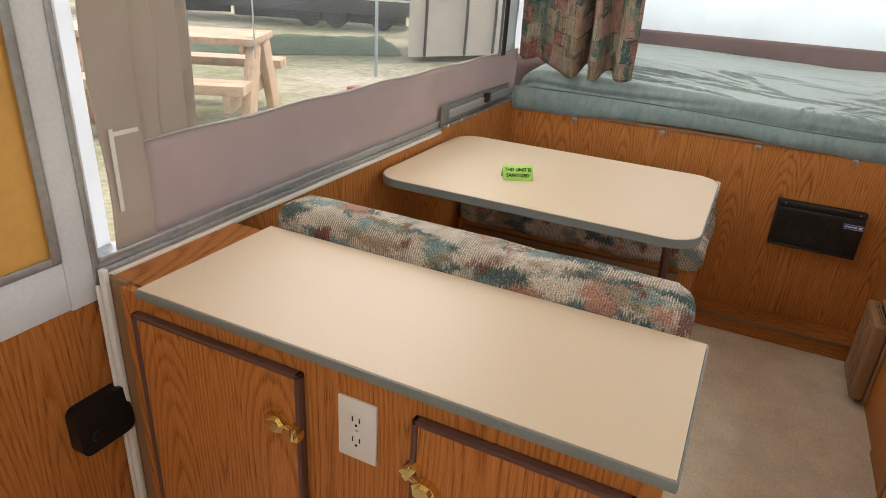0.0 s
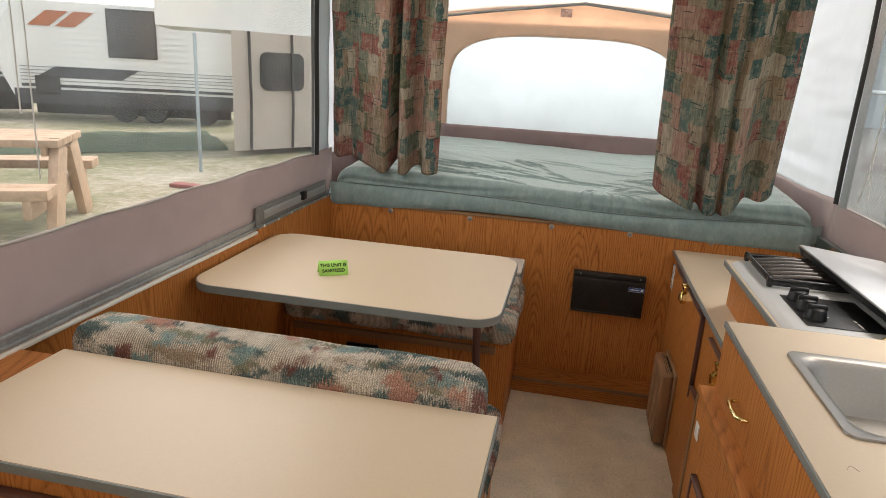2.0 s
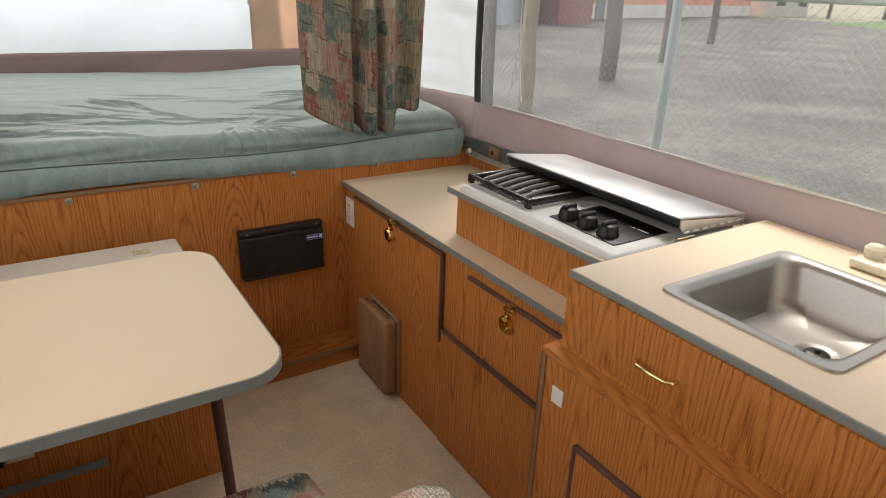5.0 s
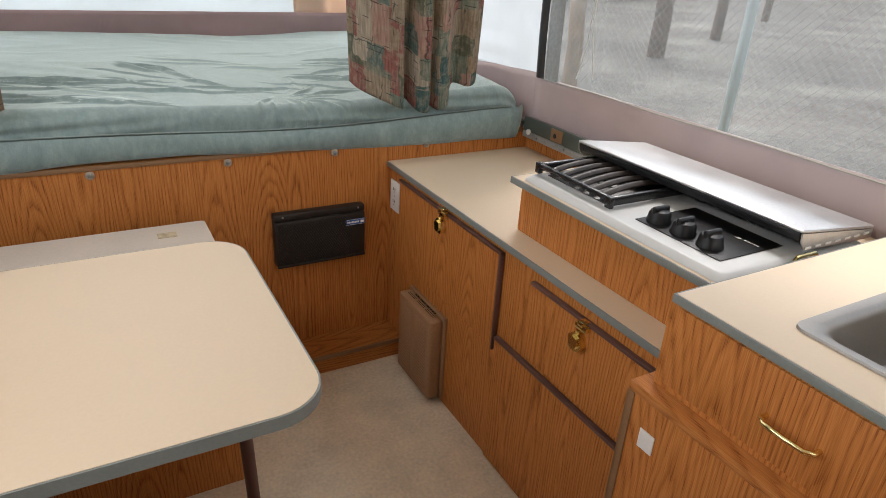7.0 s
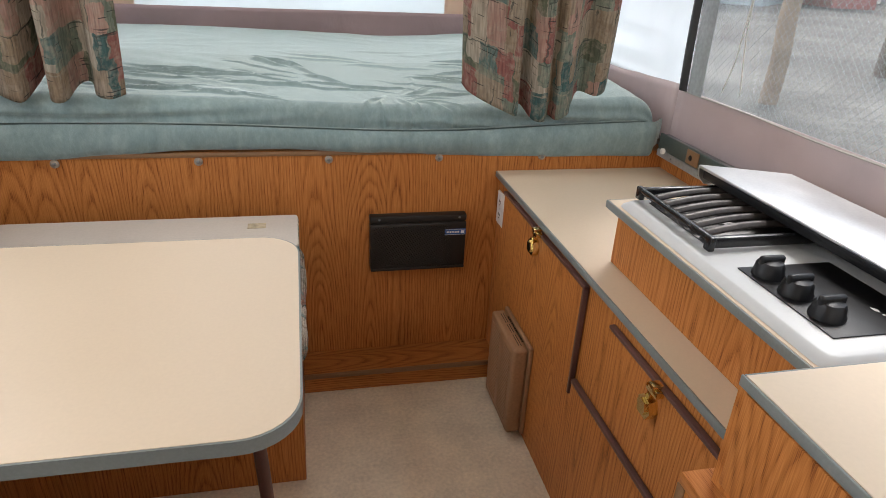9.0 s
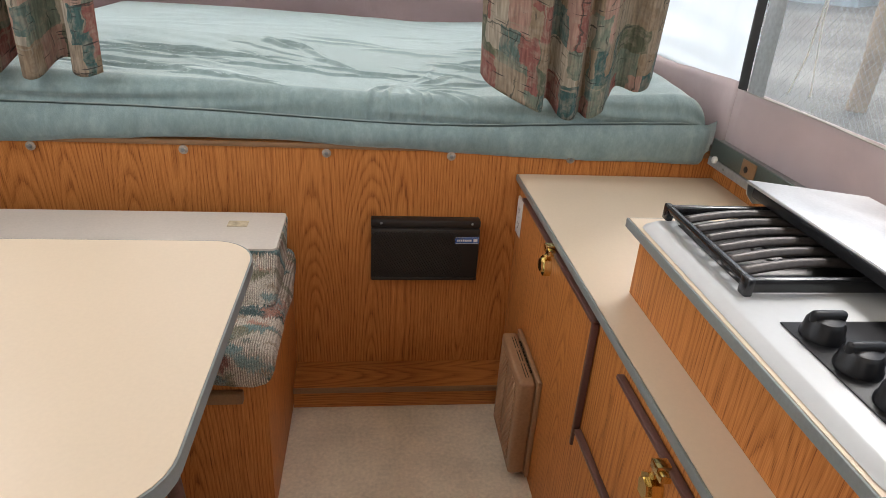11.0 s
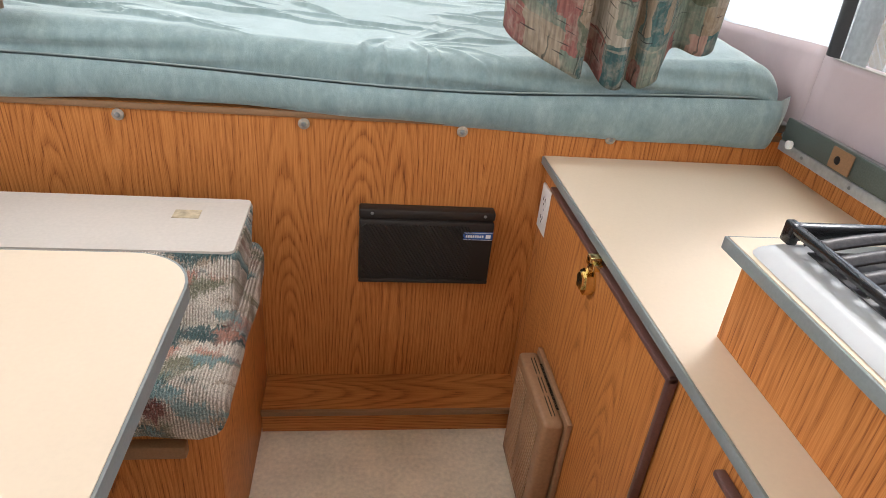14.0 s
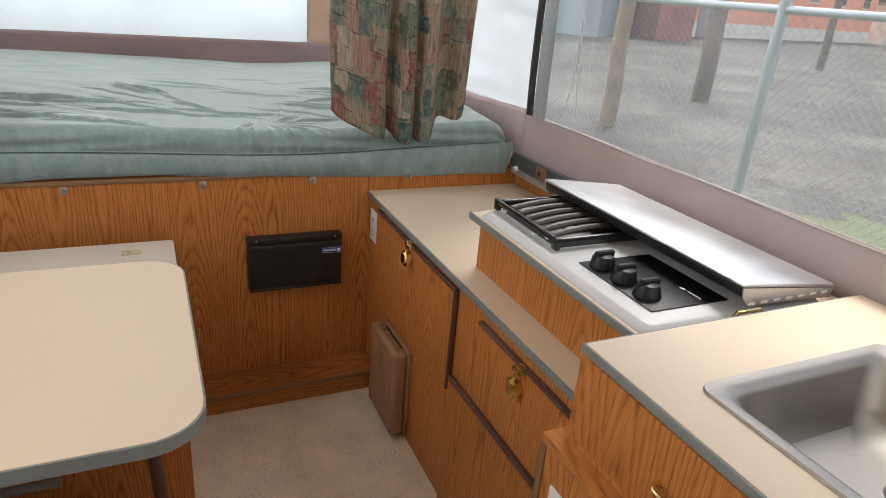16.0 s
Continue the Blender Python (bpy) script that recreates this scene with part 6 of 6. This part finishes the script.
part("body", slab(bmesh.new(), [(-5.75, 12.25), (-3.2, 16.3), (-3.6, 18.6), (-6.6, 14.6)], GZ + 0.12, 1.90), CAMPER_TAN, slide_out)
part("overhang", slab(bmesh.new(), [(-6.95, 11.6), (-3.0, 15.6), (-3.2, 18.8), (-8.2, 14.0)], 1.90, 3.4), TR_WHITE, slide_out, "white upper overhang")
P0, Q0, D0, N0 = wall_run((-5.75, 12.25), (-3.2, 16.3), 1)
wa = P0 + D0 * 0.62 - N0 * 0.05
wo = round_outline(0, 1.05, 0.75, 1.52, 0.16, 5)
wb = bmesh.new()
fa = [wb.verts.new(wa + D0 * s + Vector((0, 0, z))) for s, z in wo]
ba = [wb.verts.new(wa + D0 * s + N0 * 0.045 + Vector((0, 0, z))) for s, z in wo]
wb.faces.new(fa)
for i in range(len(fa)):
    j = (i + 1) % len(fa)
    wb.faces.new((fa[i], fa[j], ba[j], ba[i]))
part("window_pane", wb, DARKGLASS, slide_out, "dark rounded window")
STRAP = plain("dark_strap", (0.04, 0.04, 0.042), 0.8)
for s in (0.35, 1.35, 2.1):
    a = P0 + D0 * s - N0 * 0.07
    part("strap", tube(bmesh.new(), [(a.x, a.y, 1.9), (a.x + 0.02, a.y, 0.4), (a.x, a.y, GZ + 0.14)], 0.032, 6), STRAP, slide_out)
solo("awning_pole", tube(bmesh.new(), [(-5.35, 10.35, GZ), (-5.35, 10.35, 1.75)], 0.03, 10), METAL_PALE, "pale metal awning pole", "pole")
BANK = ground_mat("weedy_bank", [(0.3, (0.035, 0.055, 0.028)), (0.5, (0.075, 0.10, 0.06)), (0.7, (0.16, 0.18, 0.11))], 22.0)
solo("hedge_bank", sheet(60, 14, lambda u, v: (-14.6 + 8.3 * u - 2.2 * v + 0.25 * noise.noise(Vector((u * 9, 0, 3))), 5.2 + 7.8 * u + 2.3 * v, GZ + 0.01 + 0.20 * math.sin(v * math.pi) ** 0.7 * (0.8 + 0.5 * noise.noise(Vector((u * 26, v * 5, 0)))))), BANK, "low weedy bank below the trailers", "grass", kind="stuff")
solo("plank", box(-5.0, -4.2, 8.9, 9.1, GZ + 0.001, GZ + 0.06, r=0.01), MAROON, "reddish plank lying on the gravel", "plank")
solo("traffic_cone", lathe(bmesh.new(), (-2.6, 3.55, GZ), [(0.17, 0), (0.17, 0.03), (0.12, 0.035), (0.03, 0.5), (0.001, 0.505)], "z", 16), TR_ORANGE, "orange plastic traffic cone on the gravel", "cone")

LUMBER = plain("pale_cedar_lumber", (0.50, 0.345, 0.235), 0.8, grain=25, vary=0.18, stains=3, bumpy=0.3)


def picnic_table(end, axis):
    """A lumber picnic table: plank top and benches on two A-frames; end is the middle of its near end, axis its length."""
    a = Vector((*axis, 0)).normalized()
    s = Vector((-a.y, a.x, 0))
    o = Vector((*end, GZ))
    t = thing("picnic_table", tuple(o + a * 0.9), "pale tan lumber picnic table on gravel", "table")
    m = (Matrix((a, s, Vector((0, 0, 1)))).transposed() * 1.38).to_4x4()

    def put(nm, bm, lean=None):
        if lean:
            bm.transform(lean)
        bm.transform(Matrix.Translation(o) @ m)
        part(nm, bm, LUMBER, t)
    for k in range(5):
        put("top_plank", box(-0.03, 1.75, -0.375 + 0.152 * k, -0.232 + 0.152 * k, 0.70, 0.758, r=0.005))
    for side in (-1, 1):
        for k in range(2):
            y = side * 0.72 - 0.145 + 0.148 * k
            put("bench_plank", box(-0.05, 1.75, y, y + 0.14, 0.38, 0.458, r=0.005))
    for x in (0.06, 1.45):
        put("cross_bar", box(x, x + 0.06, -0.86, 0.86, 0.24, 0.38, r=0.004))
        put("top_bar", box(x, x + 0.04, -0.36, 0.36, 0.63, 0.72, r=0.004))
        for side in (-1, 1):
            put("leg", box(x - 0.075, x - 0.004, -0.12, 0.12, -0.02, 0.80, r=0.004), Matrix.Translation((0, side * 0.52, 0)) @ Matrix.Shear("XZ", 4, (0, 0)) @ Matrix.Rotation(side * radians(27), 4, "X"))


picnic_table((-4.62, 6.5), (-0.88, -0.47))
